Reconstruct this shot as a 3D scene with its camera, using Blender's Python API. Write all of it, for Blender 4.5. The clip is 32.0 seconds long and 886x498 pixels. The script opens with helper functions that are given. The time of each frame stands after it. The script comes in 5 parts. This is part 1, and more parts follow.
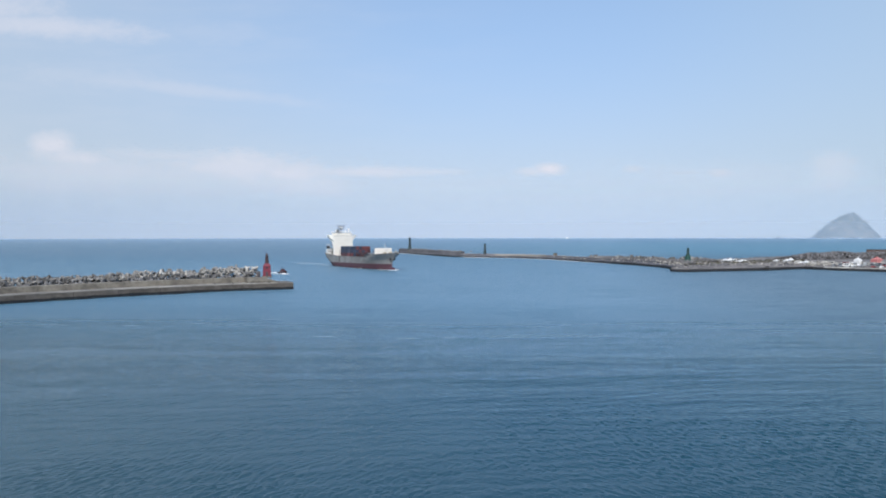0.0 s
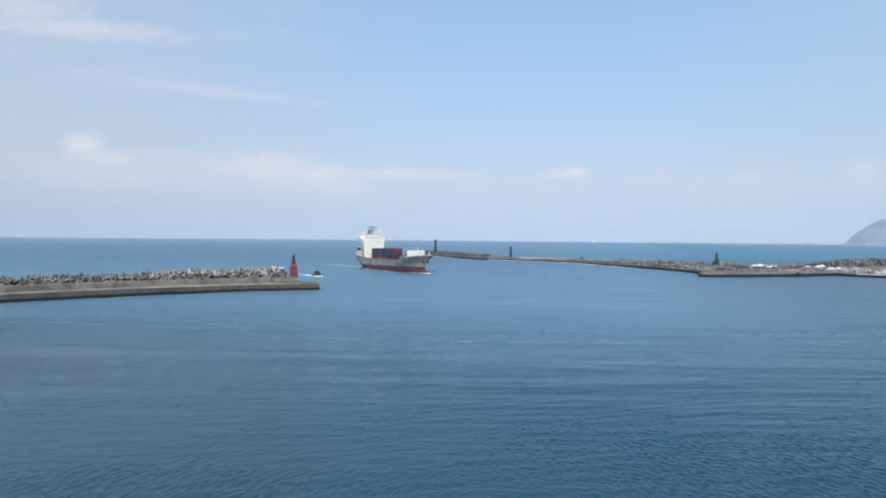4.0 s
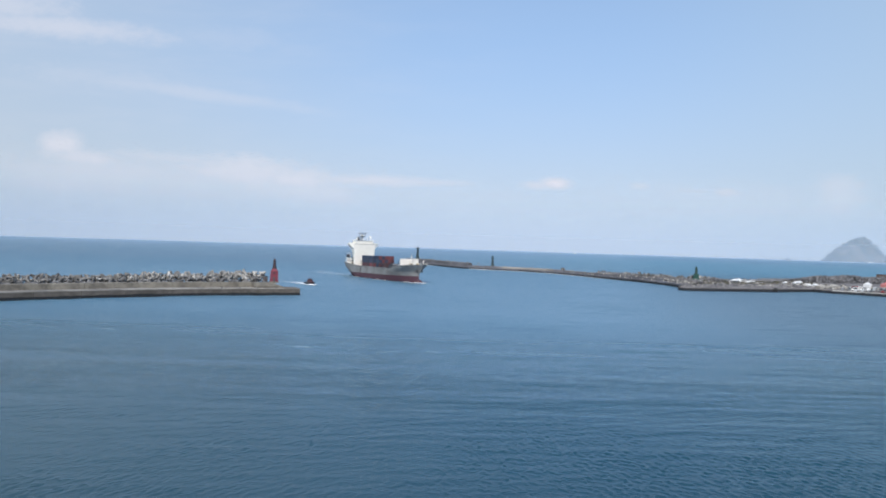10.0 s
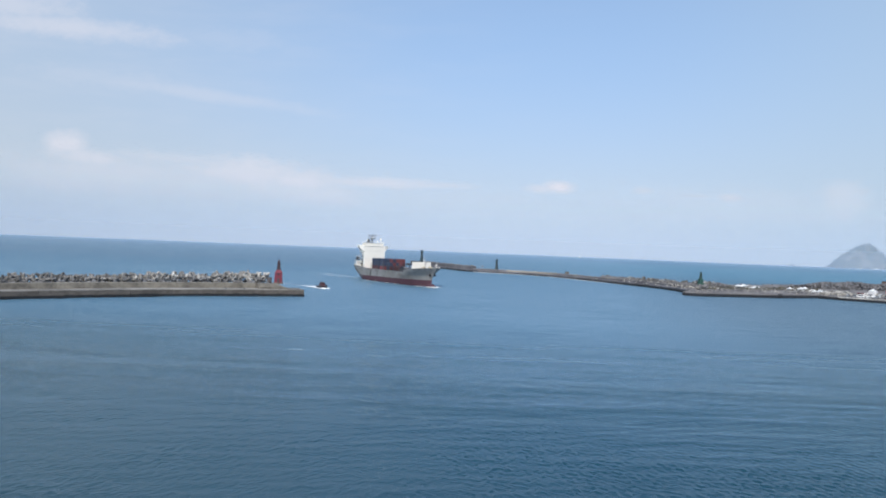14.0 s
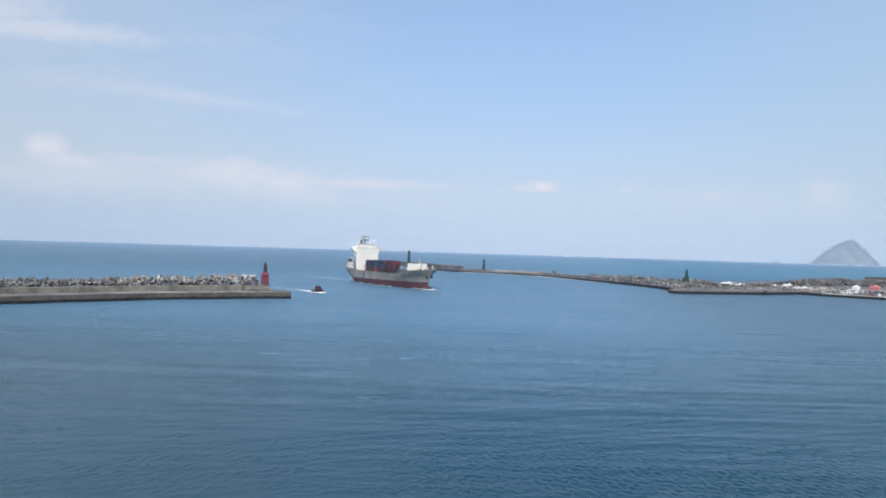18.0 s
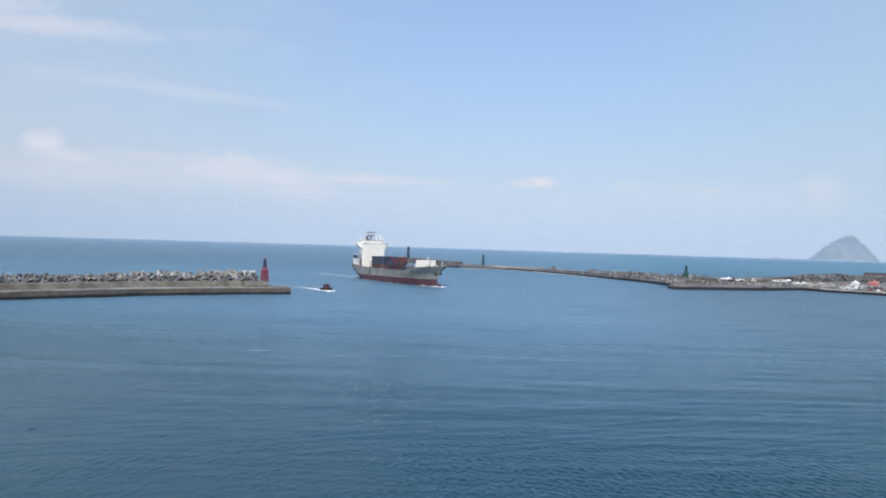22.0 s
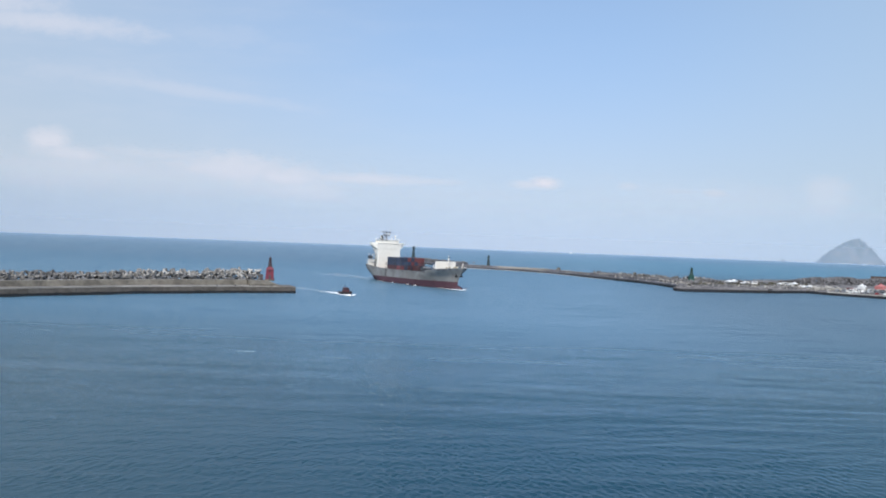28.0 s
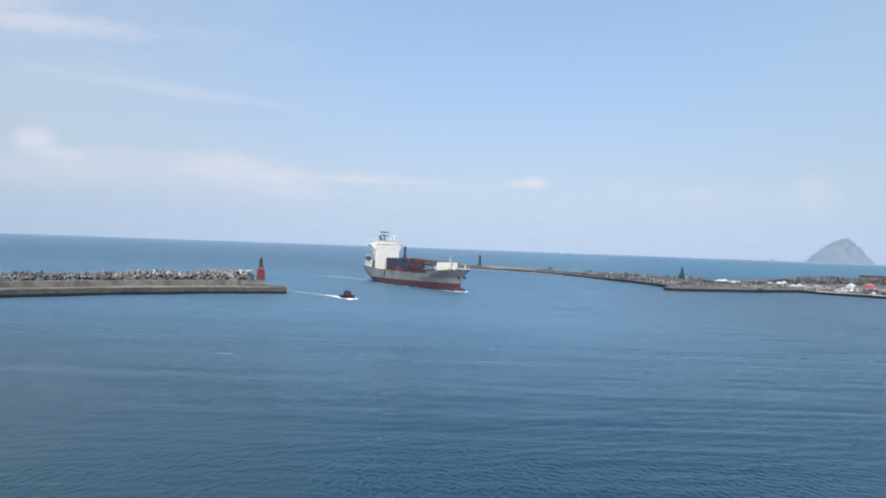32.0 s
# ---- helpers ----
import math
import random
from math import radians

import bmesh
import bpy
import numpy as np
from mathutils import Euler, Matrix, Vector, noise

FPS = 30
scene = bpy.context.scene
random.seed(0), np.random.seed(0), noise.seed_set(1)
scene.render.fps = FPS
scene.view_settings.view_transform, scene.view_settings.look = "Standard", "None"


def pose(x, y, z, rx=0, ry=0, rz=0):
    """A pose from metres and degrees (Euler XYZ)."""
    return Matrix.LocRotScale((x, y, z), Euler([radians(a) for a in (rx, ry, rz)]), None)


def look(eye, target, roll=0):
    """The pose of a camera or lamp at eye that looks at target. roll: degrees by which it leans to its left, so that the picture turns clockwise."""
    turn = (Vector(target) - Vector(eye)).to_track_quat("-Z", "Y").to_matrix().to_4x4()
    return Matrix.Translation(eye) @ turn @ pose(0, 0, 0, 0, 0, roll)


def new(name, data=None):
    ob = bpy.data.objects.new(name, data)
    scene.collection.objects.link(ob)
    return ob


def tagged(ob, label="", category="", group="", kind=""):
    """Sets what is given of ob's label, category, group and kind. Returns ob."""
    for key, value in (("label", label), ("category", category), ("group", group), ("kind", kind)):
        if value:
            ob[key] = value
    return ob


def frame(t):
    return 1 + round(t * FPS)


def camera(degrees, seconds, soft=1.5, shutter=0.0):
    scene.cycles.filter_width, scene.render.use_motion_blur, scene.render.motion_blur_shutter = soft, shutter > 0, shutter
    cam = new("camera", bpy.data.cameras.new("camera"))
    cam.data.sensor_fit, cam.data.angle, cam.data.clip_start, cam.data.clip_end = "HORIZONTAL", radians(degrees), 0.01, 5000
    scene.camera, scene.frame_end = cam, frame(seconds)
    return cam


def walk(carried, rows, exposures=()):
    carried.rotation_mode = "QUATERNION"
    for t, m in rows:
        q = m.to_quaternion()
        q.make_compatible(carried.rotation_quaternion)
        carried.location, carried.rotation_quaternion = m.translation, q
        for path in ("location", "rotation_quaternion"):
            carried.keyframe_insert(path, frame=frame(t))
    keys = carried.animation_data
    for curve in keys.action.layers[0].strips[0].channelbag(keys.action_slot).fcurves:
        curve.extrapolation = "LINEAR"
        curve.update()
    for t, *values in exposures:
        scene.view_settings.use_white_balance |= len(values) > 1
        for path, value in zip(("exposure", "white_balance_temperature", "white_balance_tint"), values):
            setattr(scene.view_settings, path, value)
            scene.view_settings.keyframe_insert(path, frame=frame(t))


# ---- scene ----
from mathutils import geometry

EYE = (0.0, 0.0, 25.0)
PATH = (
    (0, -0.01, -1.14, 0.06), (0.5, 0.36, -1.03, 0.28), (1, 0.64, -0.73, 0.39), (1.5, 1.02, -0.98, 0.28), (2, 1.8, -0.84, -0.36),
    (2.5, 2.53, -0.84, -0.54), (4.5, 1.57, -1.14, -0.79), (5, 0.95, -1.43, -1.86), (5.5, 0.9, -0.84, -2.16), (6, 1.21, -0.64, -1.85),
    (6.5, 2.13, -0.8, -0.56), (7, 2.96, -0.32, -0.6), (7.5, 0.83, 0.28, -0.84), (8, 0.79, -0.39, -0.76), (8.5, 0.87, -0.66, -1.41),
    (9, 1.24, 0.19, -1.39), (9.5, 0.99, -0.25, -1.16), (10, 0.61, -0.31, -1.78), (10.5, 0.76, -0.35, -1.58), (11, 0.98, -0.23, -1.44),
    (11.5, 1.05, -0.24, -1.77), (12, 0.81, -0.33, -2.26), (12.5, 1.16, -0.49, -2.14), (13, 0.89, -0.5, -2.17), (13.5, 1.14, -0.27, -2.33),
    (14, 0.94, -0.11, -2.31), (14.5, -0.22, 0.55, -1.39), (16.5, -0.12, 0.27, -1.3), (17, -0.18, 0.17, -1.99), (17.5, -0.14, 0.17, -1.73),
    (18, -0.06, -0.04, -1.74), (18.5, -0.36, 0.09, -1.63), (19, -0.31, 0.08, -1.65), (19.5, -0.52, 0.05, -1.49), (20, -0.25, -0.12, -1.3),
    (20.5, -0.12, -0.11, -1.56), (21, -0.01, -0.02, -1.51), (21.5, -0.06, -0.19, -1.51), (22, -0.1, -0.37, -1.73), (22.5, 0.07, -0.24, -1.73),
    (23, -0.2, -0.26, -1.93), (23.5, 0.02, -0.68, -2.12), (24, -0.1, -0.44, -1.99), (24.5, 0.09, -0.27, -1.92), (25, -0.13, -0.23, -2.06),
    (25.5, -0.1, -0.29, -1.82), (27.5, 0.28, -0.56, -2.11), (28, 0.3, -0.37, -2.17), (28.5, 0.34, -0.43, -2.13), (29, 0.35, -0.46, -2),
    (29.5, 0.3, -0.35, -1.85), (30, 0.26, -0.21, -1.76), (30.5, 0.24, -0.05, -1.71), (31, 0.21, -0.09, -1.77), (31.5, -0.24, -0.38, -2.25),
    (32, -0.36, -0.34, -2.07))
cam = camera(61.5, 32.0, soft=1.9)
walk(cam, [(t, pose(*EYE, 90 + pitch, roll, yaw)) for t, yaw, pitch, roll in PATH], exposures=[(0.0, 0.0), (32.0, 0.0)])

# ---- sky and sun ----
SUN_AZ, SUN_EL = 192.0, 42.0  # degrees clockwise from the view's ahead; above the horizon
world = bpy.data.worlds.new("sky")
scene.world = world
world.use_nodes = True


class Nodes:
    """Small builder for node trees."""

    def __init__(self, tree):
        self.tree = tree
        tree.nodes.clear()

    def add(self, kind, **settings):
        node = self.tree.nodes.new(kind)
        for key, value in settings.items():
            node.inputs[key].default_value = value
        return node

    def link(self, a, b):
        self.tree.links.new(a, b)

    def put(self, socket, value):
        if isinstance(value, (int, float)):
            socket.default_value = value
        else:
            self.link(value, socket)

    def math(self, op, a, b=0.0, c=0.0, clamp=False):
        node = self.tree.nodes.new("ShaderNodeMath")
        node.operation, node.use_clamp = op, clamp
        for socket, value in zip(node.inputs, (a, b, c)):
            self.put(socket, value)
        return node.outputs[0]

    def mix(self, factor, a, b, blend="MIX"):
        node = self.tree.nodes.new("ShaderNodeMix")
        node.data_type, node.blend_type = "RGBA", blend
        self.put(node.inputs["Factor"], factor)
        for socket, value in ((node.inputs["A"], a), (node.inputs["B"], b)):
            if isinstance(value, tuple):
                socket.default_value = (*value, 1.0)
            else:
                self.link(value, socket)
        return node.outputs["Result"]

    def noise(self, vector, scale, detail=4.0, rough=0.55, size=None):
        if size:
            m = self.add("ShaderNodeMapping")
            m.inputs["Scale"].default_value = size
            self.link(vector, m.inputs["Vector"])
            vector = m.outputs[0]
        node = self.add("ShaderNodeTexNoise", Scale=scale, Detail=detail, Roughness=rough)
        self.link(vector, node.inputs["Vector"])
        return node.outputs["Fac"]

    def ramp(self, value, low, high):
        node = self.add("ShaderNodeMapRange")
        node.interpolation_type = "SMOOTHSTEP"
        flip = low > high
        node.inputs["From Min"].default_value, node.inputs["From Max"].default_value = min(low, high), max(low, high)
        if flip:
            node.inputs["To Min"].default_value, node.inputs["To Max"].default_value = 1.0, 0.0
        self.put(node.inputs["Value"], value)
        return node.outputs["Result"]


def build_sky():
    n = Nodes(world.node_tree)
    sky = n.add("ShaderNodeTexSky")
    sky.sky_type, sky.sun_disc = "NISHITA", False
    sky.sun_elevation, sky.sun_rotation = radians(SUN_EL), radians(SUN_AZ)
    sky.altitude, sky.air_density, sky.dust_density, sky.ozone_density = 20.0, 1.0, 0.4, 3.0
    coord = n.add("ShaderNodeTexCoord").outputs["Generated"]
    xyz = n.add("ShaderNodeSeparateXYZ")
    n.link(coord, xyz.inputs[0])
    # loose cumulus over the sky behind and overhead
    front = n.ramp(xyz.outputs["Y"], 0.25, 0.5)
    wide = n.noise(coord, 3.2, 7.0, 0.6, (1.0, 1.0, 2.5))
    total = n.math("MULTIPLY", n.ramp(wide, 0.55, 0.75), n.math("SUBTRACT", 0.7, n.math("MULTIPLY", front, 0.7)))
    # sea haze, thick at the horizon and thinning upwards
    haze = n.math("MULTIPLY", n.math("POWER", 2.718, n.math("MULTIPLY", n.math("MAXIMUM", xyz.outputs["Z"], 0.0), -1.7)), 0.92)
    clear = n.mix(haze, sky.outputs[0], n.mix(n.ramp(xyz.outputs["Z"], -0.05, 0.30), HAZE, UPPER))
    clear = n.mix(n.math("MULTIPLY", n.ramp(xyz.outputs["Z"], 0.30, 0.75), 0.75), clear, (1.9, 3.7, 7.2))
    # the haze is thicker and greyer towards the west
    grey = n.math("MULTIPLY", n.ramp(xyz.outputs["X"], 0.05, -0.60), 0.52)
    clear = n.mix(grey, clear, (4.36, 4.94, 5.5))
    dull = n.math("MULTIPLY", n.ramp(xyz.outputs["X"], 0.15, 0.58), 0.42)
    clear = n.mix(dull, clear, (3.9, 4.98, 5.9))
    colour = n.mix(total, clear, CLOUD)
    back = n.add("ShaderNodeBackground", Strength=0.12)
    n.link(colour, back.inputs["Color"])
    n.link(back.outputs[0], n.add("ShaderNodeOutputWorld").inputs["Surface"])


CLOUD = (6.25, 6.35, 7.1)
HAZE = (4.64, 5.14, 6.06)
UPPER = (3.66, 5.42, 8.3)
build_sky()
sun = new("sun", bpy.data.lights.new("sun", "SUN"))
sun.data.energy, sun.data.angle, sun.data.color = 4.3, radians(0.53), (1.0, 0.95, 0.87)
sun_from = Vector((math.sin(radians(SUN_AZ)) * math.cos(radians(SUN_EL)), math.cos(radians(SUN_AZ)) * math.cos(radians(SUN_EL)), math.sin(radians(SUN_EL))))
sun.matrix_world = look(sun_from * 300, (0, 0, 0))

# ---- materials ----


def surface(name, base, other=None, rough=0.8, metal=0.0, grain=1.0, stain=0.12, amount=0.6, bump=0.3, depth=0.05, vary=0.0, streak=False, island=False):
    """A procedural surface: two scales of colour change, fine relief, an optional change from piece to piece, optional runs of rust."""
    m = bpy.data.materials.new(name)
    m.use_nodes = True
    n = Nodes(m.node_tree)
    other = other or tuple(c * 0.6 for c in base)
    place = n.add("ShaderNodeTexCoord").outputs["Object"]
    big, fine = n.noise(place, stain, 5.0, 0.6), n.noise(place, grain, 6.0, 0.65)
    colour = n.mix(n.math("MULTIPLY", n.ramp(big, 0.4, 0.68), amount), base, other)
    colour = n.mix(n.math("MULTIPLY", n.ramp(fine, 0.45, 0.75), amount * 0.6), colour, tuple(c * 0.55 for c in other))
    if streak:
        runs = n.ramp(n.noise(place, 0.9, 4.0, 0.6, (1.0, 1.0, 0.08)), 0.55, 0.78)
        colour = n.mix(n.math("MULTIPLY", runs, 0.55), colour, (0.16, 0.075, 0.04))
    if vary:
        chance = n.add("ShaderNodeNewGeometry").outputs["Random Per Island"] if island else n.add("ShaderNodeObjectInfo").outputs["Random"]
        hue = n.add("ShaderNodeHueSaturation")
        n.link(n.math("MULTIPLY_ADD", chance, vary, 1.0 - vary / 2), hue.inputs["Value"])
        n.link(colour, hue.inputs["Color"])
        colour = hue.outputs[0]
    b = n.add("ShaderNodeBsdfPrincipled", Roughness=rough, Metallic=metal)
    n.link(colour, b.inputs["Base Color"])
    relief = n.add("ShaderNodeBump", Strength=bump, Distance=depth)
    n.link(fine, relief.inputs["Height"])
    n.link(relief.outputs[0], b.inputs["Normal"])
    n.link(b.outputs[0], n.add("ShaderNodeOutputMaterial").inputs["Surface"])
    return m


def water_surface():
    m = bpy.data.materials.new("sea_water")
    m.use_nodes = True
    n = Nodes(m.node_tree)
    place = n.add("ShaderNodeTexCoord").outputs["Object"]
    lanes = n.noise(place, 0.012, 4.0, 0.55, (0.35, 1.6, 1.0))
    patch = n.noise(place, 0.0035, 3.0, 0.5, (0.6, 1.5, 1.0))
    north = n.add("ShaderNodeSeparateXYZ")
    n.link(place, north.inputs[0])
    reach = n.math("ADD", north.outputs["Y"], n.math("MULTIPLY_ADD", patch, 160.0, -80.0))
    calm = n.ramp(lanes, 0.40, 0.62)
    streak = n.ramp(n.noise(place, 0.035, 4.0, 0.6, (0.22, 1.7, 1.0)), 0.42, 0.62)
    tilt = n.add("ShaderNodeMapping")
    tilt.inputs["Rotation"].default_value = (0, 0, radians(-48))
    n.link(place, tilt.inputs["Vector"])
    chop = n.noise(tilt.outputs[0], 1.0, 3.0, 0.55, (0.5, 1.5, 1.0))
    ripple = n.noise(tilt.outputs[0], 2.6, 3.0, 0.6, (0.5, 1.5, 1.0))
    height = n.math("ADD", n.math("MULTIPLY", chop, 0.22), n.math("MULTIPLY", ripple, 0.36))
    relief = n.add("ShaderNodeBump", Distance=1.0)
    n.link(n.math("MULTIPLY_ADD", n.ramp(reach, 80.0, 260.0), 0.52, n.math("MULTIPLY_ADD", calm, 0.08, 0.16)), relief.inputs["Strength"])
    n.link(height, relief.inputs["Height"])
    # base colour by place, with the brightness of mirrored sky put into it
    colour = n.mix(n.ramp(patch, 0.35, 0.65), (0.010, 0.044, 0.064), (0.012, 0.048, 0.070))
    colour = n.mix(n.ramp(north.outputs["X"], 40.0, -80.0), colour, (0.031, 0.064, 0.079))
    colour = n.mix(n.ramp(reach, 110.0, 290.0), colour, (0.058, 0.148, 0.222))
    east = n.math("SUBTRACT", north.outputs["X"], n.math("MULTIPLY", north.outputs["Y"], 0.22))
    # darker eastwards: lens falloff painted into the base colour
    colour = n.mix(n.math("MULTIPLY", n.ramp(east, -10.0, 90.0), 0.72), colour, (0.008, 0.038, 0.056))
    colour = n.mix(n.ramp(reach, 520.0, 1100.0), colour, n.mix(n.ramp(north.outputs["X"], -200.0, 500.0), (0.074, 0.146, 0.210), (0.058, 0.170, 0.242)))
    # paler far off: horizon haze painted into the base colour
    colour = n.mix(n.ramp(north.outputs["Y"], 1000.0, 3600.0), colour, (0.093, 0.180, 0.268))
    # that diffuse colour below, sky mirrored in the surface above it
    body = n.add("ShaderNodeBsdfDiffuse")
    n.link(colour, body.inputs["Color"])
    # mirror tint set by place: the reflection is dimmed and blued near and eastwards
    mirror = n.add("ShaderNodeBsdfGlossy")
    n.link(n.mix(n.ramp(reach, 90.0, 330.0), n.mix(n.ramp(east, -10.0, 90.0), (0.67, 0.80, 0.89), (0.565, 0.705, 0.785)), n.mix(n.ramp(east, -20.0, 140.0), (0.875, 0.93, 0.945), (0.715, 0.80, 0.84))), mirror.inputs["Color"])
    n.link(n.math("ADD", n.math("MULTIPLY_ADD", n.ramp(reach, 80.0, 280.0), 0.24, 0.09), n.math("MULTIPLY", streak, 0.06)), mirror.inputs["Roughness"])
    gloss = n.add("ShaderNodeFresnel", IOR=1.333)
    mixed = n.add("ShaderNodeMixShader")
    for socket in (body.inputs["Normal"], mirror.inputs["Normal"], gloss.inputs["Normal"]):
        n.link(relief.outputs[0], socket)
    # the mirror is dimmed with distance, in place of steep little waves that would hide part of it from a low eye
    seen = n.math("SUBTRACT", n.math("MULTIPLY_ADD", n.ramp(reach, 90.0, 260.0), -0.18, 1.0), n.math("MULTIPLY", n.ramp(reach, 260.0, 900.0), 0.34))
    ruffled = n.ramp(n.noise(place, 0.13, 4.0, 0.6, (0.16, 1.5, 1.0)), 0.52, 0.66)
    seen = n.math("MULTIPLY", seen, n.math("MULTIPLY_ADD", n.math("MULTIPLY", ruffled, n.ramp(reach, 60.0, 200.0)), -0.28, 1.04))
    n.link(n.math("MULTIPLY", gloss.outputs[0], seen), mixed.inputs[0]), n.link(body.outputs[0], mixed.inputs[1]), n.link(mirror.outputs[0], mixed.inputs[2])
    n.link(mixed.outputs[0], n.add("ShaderNodeOutputMaterial").inputs["Surface"])
    return m


def foam_surface(name, cover, scale=0.5, size=(1.0, 1.0, 1.0), dense=None):
    """White water: broken froth with clear water between."""
    m = bpy.data.materials.new(name)
    m.use_nodes = True
    n = Nodes(m.node_tree)
    tc = n.add("ShaderNodeTexCoord")
    froth = n.noise(tc.outputs["Object"], scale, 6.0, 0.7, size)
    side = n.add("ShaderNodeSeparateXYZ")
    n.link(tc.outputs["UV"], side.inputs[0])
    edge = n.math("MULTIPLY", n.ramp(side.outputs[0], 0.0, 0.3), n.ramp(side.outputs[0], 1.0, 0.7))
    fade = n.math("MULTIPLY", edge, n.ramp(side.outputs[1], 1.0, 0.3))
    mask = n.ramp(n.math("ADD", froth, n.math("MULTIPLY_ADD", fade, 0.40, -0.40)), 0.62 - 0.5 * cover, 0.80 - 0.4 * cover)
    clear = n.add("ShaderNodeBsdfTransparent")
    white = n.add("ShaderNodeBsdfDiffuse", Color=(0.82, 0.85, 0.87, 1))
    mixed = n.add("ShaderNodeMixShader")
    n.link(n.math("MULTIPLY", mask, dense or min(1.0, cover + 0.25)), mixed.inputs[0])
    n.link(clear.outputs[0], mixed.inputs[1]), n.link(white.outputs[0], mixed.inputs[2])
    n.link(mixed.outputs[0], n.add("ShaderNodeOutputMaterial").inputs["Surface"])
    return m


def glass_surface():
    m = bpy.data.materials.new("window_glass")
    m.use_nodes = True
    n = Nodes(m.node_tree)
    b = n.add("ShaderNodeBsdfPrincipled", Roughness=0.08)
    b.inputs["Base Color"].default_value = (0.03, 0.04, 0.05, 1)
    n.link(b.outputs[0], n.add("ShaderNodeOutputMaterial").inputs["Surface"])
    return m


SEA = water_surface()
CONCRETE = surface("quay_concrete", (0.11, 0.096, 0.085), (0.07, 0.06, 0.051), 0.9, grain=0.5, stain=0.22, amount=0.95, vary=0.3)
APRON = surface("apron_concrete", (0.24, 0.222, 0.20), (0.13, 0.118, 0.104), 0.9, grain=1.0, stain=0.1, amount=0.9, vary=0.6)
WALL = surface("parapet_concrete", (0.195, 0.178, 0.15), (0.10, 0.09, 0.078), 0.9, grain=0.6, stain=0.2, amount=0.9, vary=0.3)
QUAY = surface("stained_quay_stone", (0.022, 0.026, 0.036), (0.013, 0.015, 0.02), 0.9, grain=1.2, stain=0.2, vary=0.4)
TIDE = surface("wet_weedy_concrete", (0.014, 0.017, 0.021), (0.009, 0.012, 0.014), 0.95, grain=1.0, stain=0.2)
ARMOUR = surface("armour_concrete", (0.33, 0.318, 0.30), (0.13, 0.124, 0.116), 0.92, grain=1.5, stain=0.4, amount=0.8, vary=0.95)
OLD_ARMOUR = surface("weathered_armour_concrete", (0.155, 0.149, 0.143), (0.072, 0.069, 0.067), 0.95, grain=1.5, stain=0.4, amount=0.85, vary=0.9)
# darker than the parapet, with the blue of distance haze put into it
EAST_WALL = surface("hazed_breakwater_concrete", (0.118, 0.117, 0.130), (0.058, 0.058, 0.066), 0.9, grain=1.0, stain=0.08, vary=0.6)
# the grey leans blue: distance haze is put into the rock colour
RUBBLE = surface("rubble_rock", (0.142, 0.139, 0.146), (0.048, 0.050, 0.057), 0.95, grain=0.9, stain=0.25, vary=1.35, island=True)
YARD = surface("trodden_gravel", (0.190, 0.175, 0.168), (0.082, 0.076, 0.074), 0.92, grain=0.6, stain=0.07, amount=0.85)
PALE_KERB = surface("pale_kerb_concrete", (0.46, 0.45, 0.43), (0.28, 0.27, 0.255), 0.9, grain=1.0, stain=0.3, vary=0.4)
ISLET = surface("islet_rock_and_scrub", (0.036, 0.056, 0.042), (0.19, 0.18, 0.165), 0.95, grain=0.07, stain=0.022, amount=0.9, bump=0.8, depth=9.0)
RED_PAINT = surface("red_tower_paint", (0.150, 0.015, 0.034), (0.105, 0.014, 0.024), 0.6, grain=2.0, stain=0.4)
DARK_RED = surface("dark_red_lantern_paint", (0.035, 0.012, 0.016), (0.022, 0.012, 0.014), 0.5)
GREEN_PAINT = surface("green_tower_paint", (0.022, 0.088, 0.068), (0.018, 0.06, 0.05), 0.6, grain=2.0, stain=0.4)
DARK_GREEN = surface("dark_green_lantern_paint", (0.012, 0.04, 0.032), (0.01, 0.028, 0.024), 0.5)
SLATE = surface("dark_tower_stone", (0.030, 0.050, 0.058), (0.022, 0.034, 0.04), 0.85, grain=1.0)
HULL = surface("grey_hull_paint", (0.205, 0.210, 0.212), (0.12, 0.116, 0.110), 0.55, grain=0.35, stain=0.09, amount=0.6, streak=True, bump=0.1)
BOOT = surface("red_antifouling", (0.068, 0.028, 0.042), (0.048, 0.023, 0.032), 0.7, grain=0.7, stain=0.12, streak=True, bump=0.1)
WHITE = surface("white_ship_paint", (0.79, 0.76, 0.70), (0.68, 0.64, 0.57), 0.5, grain=0.8, stain=0.15, amount=0.35, bump=0.05)
DECK = surface("deck_paint", (0.16, 0.09, 0.075), (0.10, 0.065, 0.055), 0.8)
STEEL = surface("dark_deck_steel", (0.05, 0.055, 0.065), (0.035, 0.035, 0.04), 0.6)
BUFF = surface("buff_mast_paint", (0.42, 0.34, 0.20), (0.30, 0.24, 0.15), 0.6)
BOX_NAVY = surface("navy_container", (0.028, 0.043, 0.080), (0.035, 0.045, 0.065), 0.6, streak=True, vary=0.5)
BOX_BLUE = surface("blue_container", (0.045, 0.075, 0.125), (0.03, 0.05, 0.085), 0.6, streak=True, vary=0.3)
BOX_RED = surface("red_container", (0.150, 0.046, 0.052), (0.12, 0.042, 0.046), 0.6, streak=True, vary=0.3)
BOX_BROWN = surface("maroon_container", (0.075, 0.028, 0.034), (0.08, 0.03, 0.03), 0.6, streak=True, vary=0.3)
BOX_GREY = surface("grey_container", (0.30, 0.31, 0.32), (0.2, 0.2, 0.2), 0.6, streak=True, vary=0.3)
BOAT_RED = surface("maroon_boat_paint", (0.075, 0.016, 0.016), (0.05, 0.014, 0.014), 0.45)
